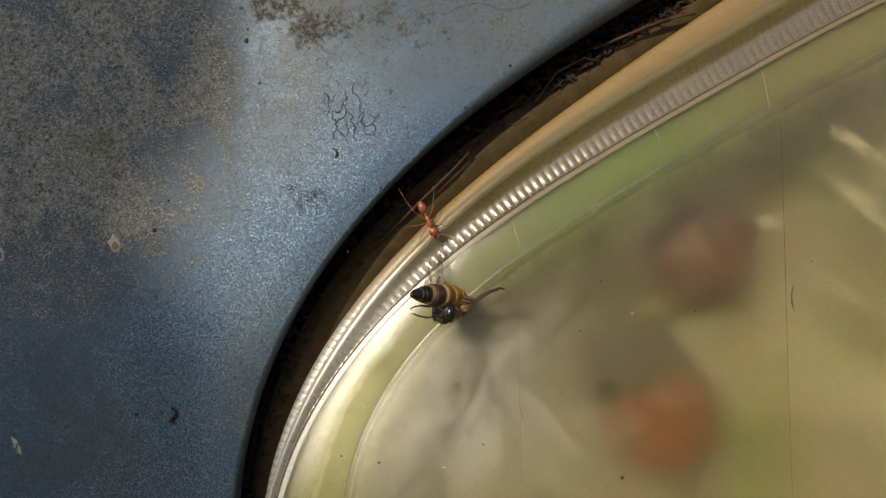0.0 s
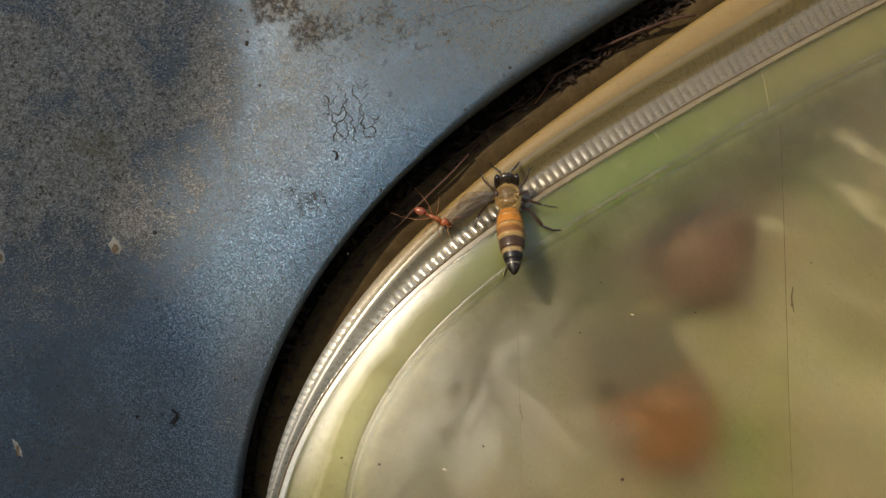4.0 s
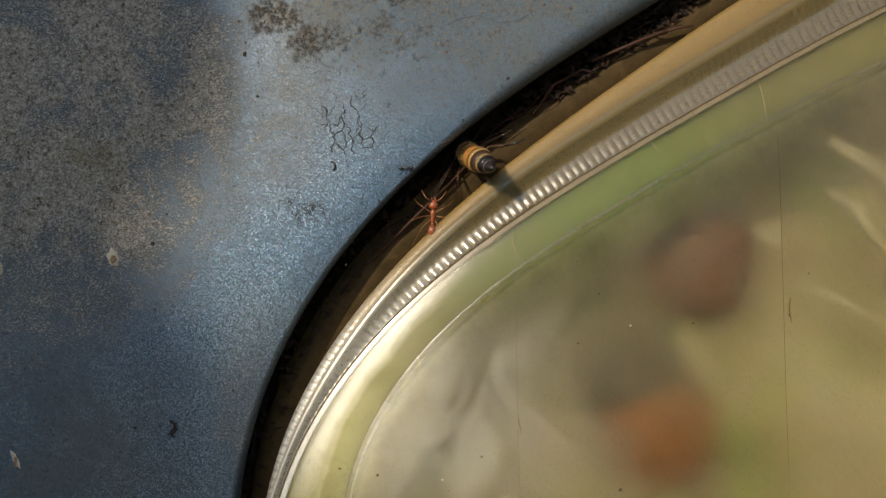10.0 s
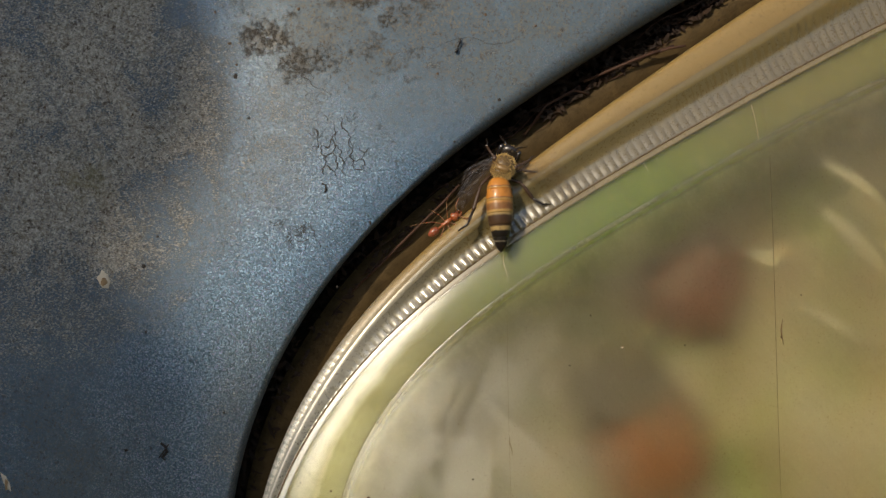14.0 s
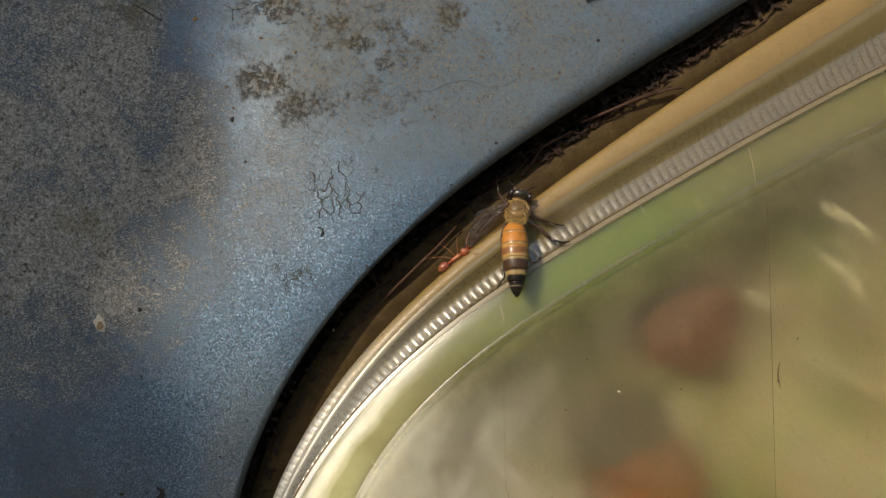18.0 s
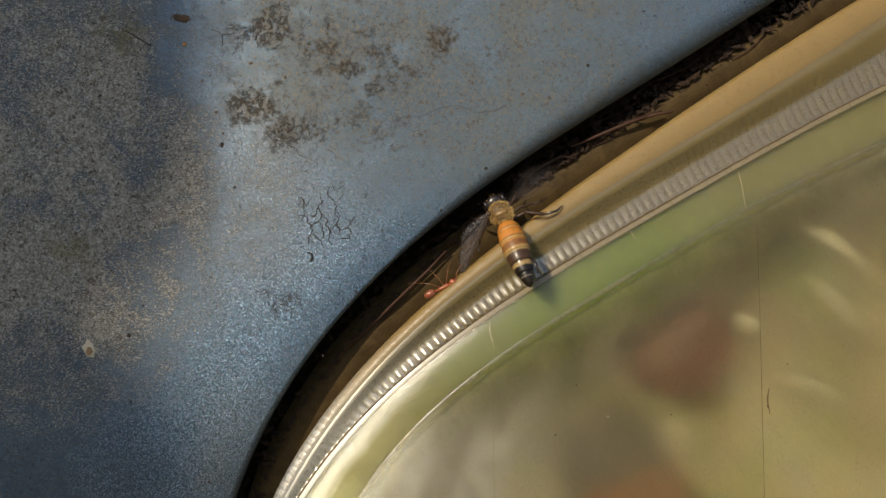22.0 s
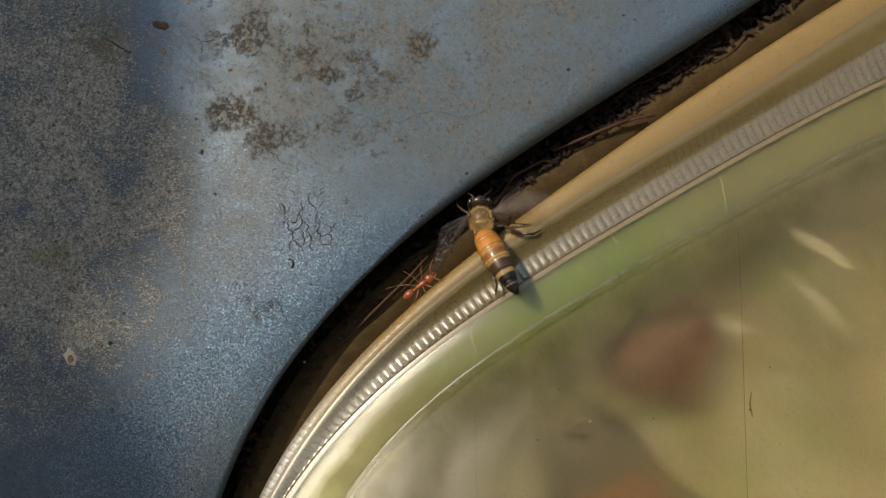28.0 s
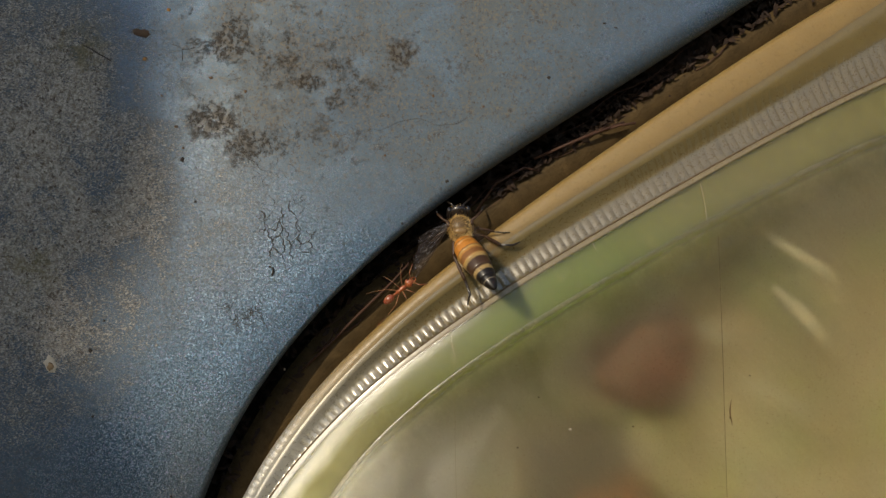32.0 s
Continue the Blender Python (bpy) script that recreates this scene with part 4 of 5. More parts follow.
for _ in range(24):
    a0 = rnd.uniform(102, 146)
    f0 = rnd.uniform(0.3, 0.9)
    n = rnd.randint(5, 8)
    step = rnd.uniform(0.7, 1.6)
    gap_twig([(a0 - step * i, f0 + 0.07 * math.sin(1.3 * i + a0) + rnd.uniform(-0.03, 0.03), 5.7 - 0.5 * math.sin(i + f0)) for i in range(n)],
             rnd.uniform(0.025, 0.1), "thin brown dry plant strand in the gap", "plant_strand")

# ---- ground far below ----
SOIL = make_simple("grassy_soil", (0.05, 0.06, 0.02), (0.12, 0.10, 0.05), 0.95, 9, bump=0.8, dist=0.02)


def build_ground():
    bm = bmesh.new()
    rings = []
    n = 48
    for r in (0.0, 0.5, 1, 2, 5, 15, 60, 300, 2000):
        rings.append([bm.verts.new((r * math.cos(i * math.tau / n), r * math.sin(i * math.tau / n), -0.425 + 0.02 * noise.noise((r * math.cos(i), r * math.sin(i), 0)))) for i in range(n)] if r else [bm.verts.new((0, 0, -0.425))])
    for i in range(n):
        bm.faces.new((rings[0][0], rings[1][i], rings[1][(i + 1) % n]))
    for a, b in zip(rings[1:], rings[2:]):
        for i in range(n):
            bm.faces.new((a[i], b[i], b[(i + 1) % n], a[(i + 1) % n]))
    return tagged(mesh_object("ground", bm, SOIL), "bare grassy soil", "ground", kind="structure")


build_ground()


def build_shade_slab():
    """An unseen slab, added so that its curved edge shades the outer part of the panel."""
    verts, faces = [], []
    for i, z in enumerate(range(-1300, 401, 4)):
        # the edge is shaped to give the shadow's outline on the panel
        x = -29.0 - 12.0 * math.exp(-((z - 3.4) / 9) ** 2) + 4.5 / (1 + math.exp((z + 13) / 3))
        away = SUN_WAY * (0.9 + 0.9 / (1 + math.exp(max(-60.0, min(60.0, (z + 3) / 5)))))
        for px, dy in ((x, -0.006), (x, -0.002), (-900.0, -0.002), (-900.0, -0.006)):
            verts.append(Vector((px * MM, dy, z * MM)) + away)
        if i:
            n = 4 * i
            faces += [(n - 4 + q, n - 4 + (q + 1) % 4, n + (q + 1) % 4, n + q) for q in range(4)]
    me = bpy.data.meshes.new("shade_slab")
    me.from_pydata(verts, [], faces)
    me.materials.append(SLAB)
    return tagged(new("shade_slab", me), "unseen slab with a curved edge, added to cast shade", "wall", kind="structure")


SLAB = make_simple("slab_grey", (0.35, 0.33, 0.29), (0.5, 0.48, 0.43), 0.9, 40, bump=0.3, dist=0.002)
FOLIAGE = make_simple("foliage", (0.03, 0.06, 0.012), (0.10, 0.15, 0.03), 0.6, 30, bump=0.1)
build_shade_slab()


def build_body_shell():
    """The plain body behind the painted panel, down to the ground."""
    bm = bmesh.new()
    bmesh.ops.create_cube(bm, size=1.0)
    for v in bm.verts:
        v.co = Vector((v.co.x * 1.3 + 0.1, 0.29 + v.co.y * 0.5, -0.055 + v.co.z * 0.74))
    bmesh.ops.bevel(bm, geom=list(bm.edges), offset=0.05, segments=4, affect="EDGES")
    return tagged(mesh_object("wall_north", bm, SHELL), "plain dark blue painted body behind the panel", "wall", kind="structure")


SHELL = make_simple("shell_paint", (0.05, 0.075, 0.10), (0.08, 0.11, 0.14), 0.5, 60, metal=0.5, bump=0.1)
build_body_shell()


def build_hedge():
    """A leafy hedge round the open side, three metres off."""
    rnd = random.Random(5)
    verts, faces = [], []
    for _ in range(9000):
        a = radians(rnd.uniform(178, 362))
        r = 3.0 + rnd.gauss(0, 0.14)
        top = 0.25 + 0.12 * math.sin(5 * a) + 0.08 * math.sin(13 * a)
        z = -0.43 + (top + 0.43) * rnd.random() ** 0.8
        c = Vector((r * math.cos(a), r * math.sin(a), z))
        u = Vector((rnd.gauss(0, 1), rnd.gauss(0, 1), rnd.gauss(0, 1))).normalized()
        v = u.cross(Vector((rnd.gauss(0, 1), rnd.gauss(0, 1), rnd.gauss(0, 1)))).normalized()
        l, w = rnd.uniform(0.05, 0.09), rnd.uniform(0.025, 0.045)
        n = len(verts)
        verts += [c - u * l, c + v * w, c + u * l, c - v * w]
        faces.append((n, n + 1, n + 2, n + 3))
    me = bpy.data.meshes.new("hedge")
    me.from_pydata(verts, [], faces)
    me.materials.append(FOLIAGE)
    return tagged(new("hedge", me), "dense green leafy hedge", "hedge", kind="stuff")


build_hedge()

# ---- insects ----
CHITIN = make_simple("black_chitin", (0.012, 0.008, 0.006), (0.03, 0.02, 0.014), 0.3, 2500, bump=0.15, coat=0.3)
LEG = make_simple("brown_chitin", (0.02, 0.011, 0.006), (0.075, 0.034, 0.016), 0.5, 2500, bump=0.3)
SCUTELLUM = make_simple("scutellum_shell", (0.16, 0.09, 0.03), (0.26, 0.16, 0.06), 0.4, 2200, bump=0.4)
HAIR = make_simple("tan_fuzz", (0.42, 0.27, 0.085), (0.66, 0.46, 0.19), 0.8, 3000, bump=0.3)
THORAX = make_simple("thorax_shell", (0.07, 0.040, 0.014), (0.17, 0.105, 0.04), 0.5, 2200, bump=0.4)
EYE = make_simple("bee_eye", (0.008, 0.006, 0.005), (0.02, 0.014, 0.012), 0.18, 5000, bump=0.1, coat=0.5)
WING = make_wing("wing_membrane", 0.007, 0.004, (0.08, 0.06, 0.04), (0.16, 0.12, 0.08))
CRUMPLED = make_wing("crumpled_wing", 0.22, 0.02, (0.012, 0.008, 0.007), (0.04, 0.028, 0.022), 1.0)
VEIN = make_simple("wing_vein", (0.03, 0.018, 0.01), (0.07, 0.04, 0.022), 0.3, 3000)
ANT_RED = make_simple("red_ant_shell", (0.23, 0.058, 0.018), (0.36, 0.105, 0.035), 0.35, 2500, bump=0.15, coat=0.2, sub=0.3)
ANT_PALE = make_simple("orange_ant_leg", (0.20, 0.075, 0.03), (0.30, 0.135, 0.062), 0.45, 2500, bump=0.15, sub=0.3)
ANT_GASTER = make_simple("ant_gaster_shell", (0.20, 0.05, 0.024), (0.33, 0.11, 0.055), 0.3, 2500, bump=0.15, coat=0.3, sub=0.4)
ANT_BLACK = make_simple("black_ant_shell", (0.01, 0.009, 0.008), (0.025, 0.022, 0.02), 0.35, 2500, bump=0.15)


def make_tergite():
    """Bee's back plates: orange, then bands of brown-black and cream with ragged borders."""
    p = Mat("banded_tergite")
    split = p.node("ShaderNodeSeparateXYZ", Vector=p.co)
    side = p.math("MULTIPLY", p.math("MULTIPLY", split.outputs[0], split.outputs[0]), 90.0)
    y = p.math("ADD", p.math("MULTIPLY", split.outputs[1], -1000 / 9.7), side)
    y = p.math("ADD", y, p.math("MULTIPLY", p.math("SUBTRACT", p.noise(900, 5, 0.7), 0.5), 0.05))
    node = p.node("ShaderNodeValToRGB", Fac=y)
    el = node.color_ramp.elements
    orange, amber, cream, dark, black = (0.45, 0.175, 0.026), (0.40, 0.185, 0.04), (0.29, 0.195, 0.075), (0.045, 0.022, 0.01), (0.009, 0.006, 0.004)
    umber, pale = (0.20, 0.085, 0.024), (0.38, 0.225, 0.07)
    bands = ((0.0, orange), (0.115, orange), (0.125, (0.16, 0.05, 0.012)), (0.14, pale), (0.155, orange), (0.275, orange), (0.285, (0.12, 0.045, 0.012)), (0.30, pale),
             (0.345, amber), (0.365, umber), (0.435, umber), (0.455, pale), (0.50, cream), (0.525, dark), (0.655, (0.06, 0.03, 0.014)), (0.67, cream), (0.71, cream), (0.725, black),
             (0.845, black), (0.855, (0.16, 0.13, 0.09)), (0.87, black), (1.0, black))
    el[0].position, el[1].position = 0.0, 1.0
    el[0].color, el[1].color = (*orange, 1), (*black, 1)
    for q, c in bands[1:-1]:
        el.new(q).color = (*c, 1)
    blot = p.ramp(p.noise(1500, 4, 0.7), 0.56, 0.68)
    band = p.ramp(y, 0.34, 0.42)
    col = p.mix(p.math("MULTIPLY", p.math("MULTIPLY", blot, band), 0.6), node.outputs[0], (0.05, 0.026, 0.013))
    col = p.mix(p.math("MULTIPLY", p.ramp(p.noise(700, 3), 0.5, 0.7, 0, 0.35), p.ramp(y, 0.5, 0.4)), col, (0.10, 0.035, 0.008))
    p.set(Base_Color=col, Roughness=0.4, Specular_IOR_Level=0.35, Coat_Weight=0.15, Coat_Roughness=0.15)
    p.bump(p.noise(5000, 3), 0.2, 0.00005)
    return p.m


TERGITE = make_tergite()


def leg(owner, pts, radii, mats, name="leg"):
    """A jointed leg: thigh, shin and foot; its origin is the hip."""
    hip = Vector(pts[0])
    loc = [Vector(p) - hip for p in pts]

    def limb(a, b, ra, rb, m, nm, parent):
        bm = bmesh.new()
        mid = (a * 0.5 + b * 0.5)
        tube(bm, [a, a * 0.9 + b * 0.1, mid, a * 0.1 + b * 0.9, b], [ra * 0.6, ra, max(ra, rb) * 1.05, rb, rb * 0.7], 8)
        return part(nm, bm, m, parent)

    top = limb(loc[0], loc[1], radii[0], radii[1], mats[0], name, owner)
    top.location = hip * MM
    limb(loc[1], loc[2], radii[1] * 0.9, radii[2], mats[0], "shin", top)
    bm = bmesh.new()
    last = loc[3:]
    tube(bm, [loc[2]] + last, [radii[2] * 0.7] * len(last) + [radii[3]], 6)
    part("foot", bm, mats[1], top)
    return top


def fuzz(owner, centres, count, length, seed, bald=False):
    """Short hairs over egg shapes, each a thin three-sided spike."""
    rnd = random.Random(seed)
    bm = bmesh.new()
    for _ in range(count):
        c, r, zmin = centres[rnd.randrange(len(centres))]
        w = Vector((rnd.gauss(0, 1), rnd.gauss(0, 1), rnd.gauss(0, 1))).normalized()
        if w.z < zmin or (bald and w.z > 0.7 and w.y > -0.25 and rnd.random() < 0.5):
            continue
        p = Vector((c[0] + r[0] * w.x, c[1] + r[1] * w.y, c[2] + r[2] * w.z))
        tip = p + (w + Vector((rnd.uniform(-0.5, 0.5), rnd.uniform(-0.9, 0.3), rnd.uniform(-0.3, 0.5)))) * length * rnd.uniform(0.5, 1.1)
        a = w.cross(Vector((0.3, 0.5, 0.8))).normalized() * 0.022
        b = w.cross(a).normalized() * 0.022
        v = [bm.verts.new(q * MM) for q in (p + a, p - a * 0.5 + b, p - a * 0.5 - b, tip)]
        bm.faces.new((v[0], v[1], v[3]))
        bm.faces.new((v[1], v[2], v[3]))
        bm.faces.new((v[2], v[0], v[3]))
    ob = part("fuzz", bm, HAIR, owner, "tan hairs", smooth=False)
    return tagged(ob, kind="stuff")


def wing_outline(length, width, n=26):
    """Half-outlines of a wing: a straight leading edge and a full hind edge."""
    out = []
    for i in range(n + 1):
        u = i / n
        lead = 0.10 * width * math.sin(math.pi * min(1, u * 1.1)) + 0.02 * width
        hind = width * (0.06 + 0.94 * math.sin(math.pi * min(1.0, u ** 1.35 * 0.98 + 0.02)) ** 0.75)
        if u > 0.93:
            k = math.sqrt(max(0, 1 - ((u - 0.93) / 0.07) ** 2))
            lead *= k
            hind *= k
        out.append((u * length, lead, hind))
    return out


def wing(owner, side, length, width, name, skin, label):
    """A wing along local +y, hind edge to local -x times side; veins as dark ribs in it."""
    bm = bmesh.new()
    o = wing_outline(length, width)
    rows = []
    for y, lead, hind in o:
        rows.append([bm.verts.new((side * (lead - (lead + hind) * k / 4) * MM, y * MM, (0.12 * math.sin(9 * y / length + 3 * k)) * MM)) for k in range(5)])
    for p, q in zip(rows, rows[1:]):
        for k in range(4):
            bm.faces.new((p[k], p[k + 1], q[k + 1], q[k]))
    w = part(name, bm, skin, owner, label)
    m = w.modifiers.new("thickness", "SOLIDIFY")
    m.thickness = 0.00002
    bm = bmesh.new()

    def vein(pts, r):
        tube(bm, [(side * x * width, y * length, 0.12 * math.sin(9 * y) * 0.5) for x, y in pts], [r] * (len(pts) - 1) + [r * 0.4], 5)

    vein([(0.02, 0), (0.10, 0.25), (0.12, 0.5), (0.11, 0.75), (0.05, 0.93)], 0.045)
    vein([(0, 0), (-0.08, 0.25), (-0.15, 0.45), (-0.30, 0.62)], 0.05)
    vein([(0, 0), (-0.28, 0.3), (-0.48, 0.5)], 0.045)
    vein([(-0.08, 0.25), (-0.3, 0.3), (-0.62, 0.42)], 0.035)
    vein([(0.1, 0.55), (-0.12, 0.6), (-0.3, 0.62), (-0.5, 0.72)], 0.04)
    vein([(0.09, 0.7), (-0.1, 0.78), (-0.3, 0.62)], 0.035)
    vein([(-0.15, 0.45), (-0.48, 0.5)], 0.035)
    part("vein", bm, VEIN, w)
    bm = bmesh.new()
    o = wing_outline(length * 0.68, width * 0.62)
    rows = []
    for y, lead, hind in o:
        rows.append([bm.verts.new((side * (-0.75 * width * min(1, y / length * 2.2) + (lead - (lead + hind) * k / 3)) * MM, (y - 0.3) * MM, (-0.15 + 0.1 * math.sin(8 * y / length)) * MM))
                     for k in range(4)])
    for p, q in zip(rows, rows[1:]):
        for k in range(3):
            bm.faces.new((p[k], p[k + 1], q[k + 1], q[k]))
    h = part("hindwing", bm, skin, w)
    m = h.modifiers.new("thickness", "SOLIDIFY")
    m.thickness = 0.00002
    return w


def build_bee():
    """A worker honeybee; origin at the waist, head to +y, back to +z."""
    bee = thing("honeybee", "orange and black banded honeybee with tan fuzzy thorax", "bee")
    # thorax
    bm = bmesh.new()
    egg(bm, (0, 1.75, 0.1), (1.5, 1.55, 1.5), 24, 14)
    egg(bm, (0, 0.55, 0.25), (1.25, 0.6, 1.0), 18, 8)
    thorax = part("thorax", bm, THORAX, bee, "dark shell under tan fuzz")
    fuzz(thorax, [((0, 1.75, 0.1), (1.5, 1.55, 1.5), -0.6), ((0, 0.6, 0.3), (1.3, 0.7, 1.05), 0.0)], 5200, 0.34, 4, True)
    bm = bmesh.new()
    egg(bm, (0, 0.95, 1.22), (0.95, 0.5, 0.42), 18, 8)
    part("scutellum", bm, SCUTELLUM, thorax)
    for s in (-1, 1):
        bm = bmesh.new()
        egg(bm, (s * 1.5, 2.1, 0.75), (0.32, 0.42, 0.3), 10, 6)
        part("wing_scale", bm, LEG, thorax)
    # head
    head = new("head")
    head.parent = bee
    head.matrix_local = pose(0, 3.3 * MM, 0.1 * MM, -34, 0, 0) @ Matrix.Scale(1.1, 4)
    bm = bmesh.new()
    egg(bm, (0, 0.75, -0.35), (1.35, 0.72, 1.5), 22, 12)
    part("face", bm, CHITIN, head, "black shiny head")
    for s in (-1, 1):
        bm = bmesh.new()
        egg(bm, (s * 1.12, 0.75, -0.1), (0.42, 0.6, 1.05), 14, 10)
        part("eye", bm, EYE, head)
        bm = bmesh.new()
        tube(bm, [(s * 0.3, 1.35, -0.2), (s * 0.75, 2.1, 0.35), (s * 1.0, 2.3, 0.4), (s * 1.5, 3.2, 0.2), (s * 1.75, 4.0, -0.1)], [0.09, 0.1, 0.11, 0.11, 0.08], 7)
        part("antenna", bm, CHITIN, head)
        bm = bmesh.new()
        tube(bm, [(s * 0.35, 1.0, -1.6), (s * 0.3, 1.2, -2.0), (s * 0.1, 1.25, -2.3)], [0.2, 0.17, 0.06], 7)
        part("jaw", bm, LEG, head)
    for x, z in ((-0.28, 1.05), (0.28, 1.05), (0, 0.85)):
        bm = bmesh.new()
        egg(bm, (x, 0.85, z), (0.13, 0.13, 0.13), 8, 6)
        part("small_eye", bm, EYE, head)
    fuzz(head, [((0, 0.7, -0.3), (1.3, 0.7, 1.45), -0.3)], 70, 0.3, 9)
    # abdomen in overlapping plates
    abdomen = new("abdomen")
    abdomen.parent = bee
    plates = [  # start, end, radius at start and end
        (0.0, 1.5, 0.8, 1.64), (1.38, 2.9, 1.58, 1.78), (2.76, 4.3, 1.72, 1.72), (4.15, 5.7, 1.66, 1.46), (5.56, 7.1, 1.40, 1.06), (6.95, 8.8, 0.98, 0.08)]
    for k, (a, b, ra, rb) in enumerate(plates):
        a, b = a * 1.1, b * 1.1
        bm = bmesh.new()
        n, seg = 10, 26
        rings = []
        for i in range(n + 1):
            u = i / n
            y = a + (b - a) * u
            if k == 0:
                r = ra + (rb - ra) * math.sin(u * math.pi / 2) ** 0.7
            elif k == 5:
                r = ra * max(0.0, 1 - u ** 1.6) ** 0.72 + 0.03
            else:
                r = ra + (rb - ra) * u + 0.05 * math.sin(math.pi * u)
            if k < 5 and i == n:
                r -= 0.06
            sag = -0.05 - 0.007 * y * y
            rings.append([bm.verts.new((r * math.cos(t) * MM, -y * MM, (sag + r * 0.88 * math.sin(t)) * MM)) for t in (j * math.tau / seg for j in range(seg))])
        for p, q in zip(rings, rings[1:]):
            for j in range(seg):
                bm.faces.new((p[j], p[(j + 1) % seg], q[(j + 1) % seg], q[j]))
        bm.faces.new(rings[0][::-1])
        bm.faces.new(rings[-1])
        part("plate", bm, TERGITE, abdomen)
    bm = bmesh.new()
    tube(bm, [(0, 0.5, 0.1), (0, 0.1, 0.0), (0, -0.3, 0.0)], [0.5, 0.42, 0.5], 12)
    part("waist", bm, CHITIN, bee)
    # legs
    L = [
        ((0.9, 2.6, -1.0), (2.3, 3.4, -0.6), (3.1, 4.5, -1.4), (3.3, 5.2, -1.8), (3.9, 5.5, -1.7)),
        ((-0.9, 2.6, -1.0), (-2.2, 3.2, -0.8), (-3.1, 4.2, -1.6), (-3.3, 5.0, -2.0), (-3.7, 5.5, -2.0)),
        ((1.0, 1.7, -1.1), (2.6, 1.0, -0.4), (4.2, 0.1, -1.0), (5.4, -0.4, -1.5), (6.2, -0.6, -1.6)),
        ((-1.0, 1.7, -1.1), (-2.5, 1.3, -0.6), (-3.8, 0.2, -1.5), (-4.4, -0.9, -2.0), (-4.5, -1.6, -2.1)),
        ((0.9, 0.9, -1.0), (2.9, 0.2, -0.6), (4.7, -1.5, -1.3), (6.3, -1.9, -1.9), (7.4, -1.7, -2.1)),
        ((-0.9, 0.9, -1.0), (-2.4, -1.3, -0.8), (-3.0, -4.8, -1.3), (-3.5, -6.6, -1.8), (-4.6, -7.6, -1.9))]
    legs = []
    for i, p in enumerate(L):
        r = (0.21, 0.18, 0.15, 0.075) if i < 4 else (0.22, 0.2, 0.25, 0.085)
        legs.append(leg(bee, p, r, (LEG, CHITIN)))
    left = wing(bee, -1, 9.0, 1.9, "wing", CRUMPLED, "dark crumpled wing")
    right = wing(bee, 1, 8.6, 2.4, "wing", WING, "clear smoky wing")
    return bee, abdomen, head, left, right, legs


def build_ant(name, label, s, body, limb, gast):
    """An ant; origin at mid body, head to +y, back to +z. s: scale of its mm sizes."""
    ant = thing(name, label, "ant")

    def e(nm, c, r, m, parent=None, taper=0.0):
        bm = bmesh.new()
        egg(bm, [v * s for v in c], [v * s for v in r], 16, 10, taper=taper)
        return part(nm, bm, m, parent or ant)

    e("gaster", (0, -2.1, 0.1), (0.64, 0.95, 0.6), gast, taper=-0.12)
    e("petiole", (0, -0.95, 0.0), (0.2, 0.3, 0.26), body)
    bm = bmesh.new()
    tube(bm, [(0, -1.3 * s, 0), (0, -0.7 * s, 0.02), (0, -0.35 * s, 0.15 * s), (0, 0.1 * s, 0.12 * s), (0, 0.6 * s, 0.2 * s), (0, 1.05 * s, 0.12 * s), (0, 1.4 * s, 0.05)],
         [0.1 * s, 0.16 * s, 0.36 * s, 0.27 * s, 0.42 * s, 0.3 * s, 0.14 * s], 12)
    part("thorax", bm, body, ant)
    head = e("head", (0, 1.95, 0.08), (0.68, 0.72, 0.48), body, taper=0.18)
    for k in (-1, 1):
        e("eye", (k * 0.5, 2.1, 0.3), (0.12, 0.2, 0.12), EYE, head)
        bm = bmesh.new()
        tube(bm, [(k * 0.25 * s, 2.5 * s, 0), (k * 0.3 * s, 2.85 * s, -0.05 * s), (k * 0.04 * s, 3.15 * s, -0.05 * s)], [0.13 * s, 0.12 * s, 0.04 * s], 7)
        part("mandible", bm, body, head)
        bm = bmesh.new()
        tube(bm, [(k * 0.2 * s, 2.4 * s, 0.25 * s), (k * 1.1 * s, 2.9 * s, 0.9 * s), (k * 1.35 * s, 3.2 * s, 0.8 * s), (k * 1.9 * s, 4.1 * s, 0.3 * s)], [0.07 * s, 0.07 * s, 0.075 * s, 0.05 * s], 6)
        part("antenna", bm, limb, head)
    for k in (-1, 1):
        for y, a, b, c in ((0.75, (1.5, 1.5, 0.5), (2.5, 2.2, -0.5), (2.9, 2.8, -0.8)), (0.3, (1.6, 0.1, 0.6), (2.7, -0.3, -0.5), (3.3, -0.6, -0.8)),
                           (-0.25, (1.4, -1.4, 0.6), (2.3, -3.0, -0.5), (2.9, -4.4, -0.8))):
            if k > 0 and y < 0:
                a, b, c = (1.3, -1.8, 0.6), (1.8, -4.0, -0.4), (2.0, -6.2, -0.8)
            leg(ant, [(k * 0.25 * s, y * s, 0)] + [(k * p[0] * s, p[1] * s, p[2] * s) for p in (a, b, c)], [0.07 * s, 0.05 * s, 0.04 * s, 0.026 * s], (limb, limb))
    return ant


bee, abdomen, head, left_wing, right_wing, legs = build_bee()
ant = build_ant("weaver_ant", "orange-red weaver ant gripping the bee's wing", 0.88, ANT_RED, ANT_PALE, ANT_GASTER)
small_ant = build_ant("small_ant", "tiny black ant walking on blue paint", 0.34, ANT_BLACK, ANT_BLACK, ANT_BLACK)

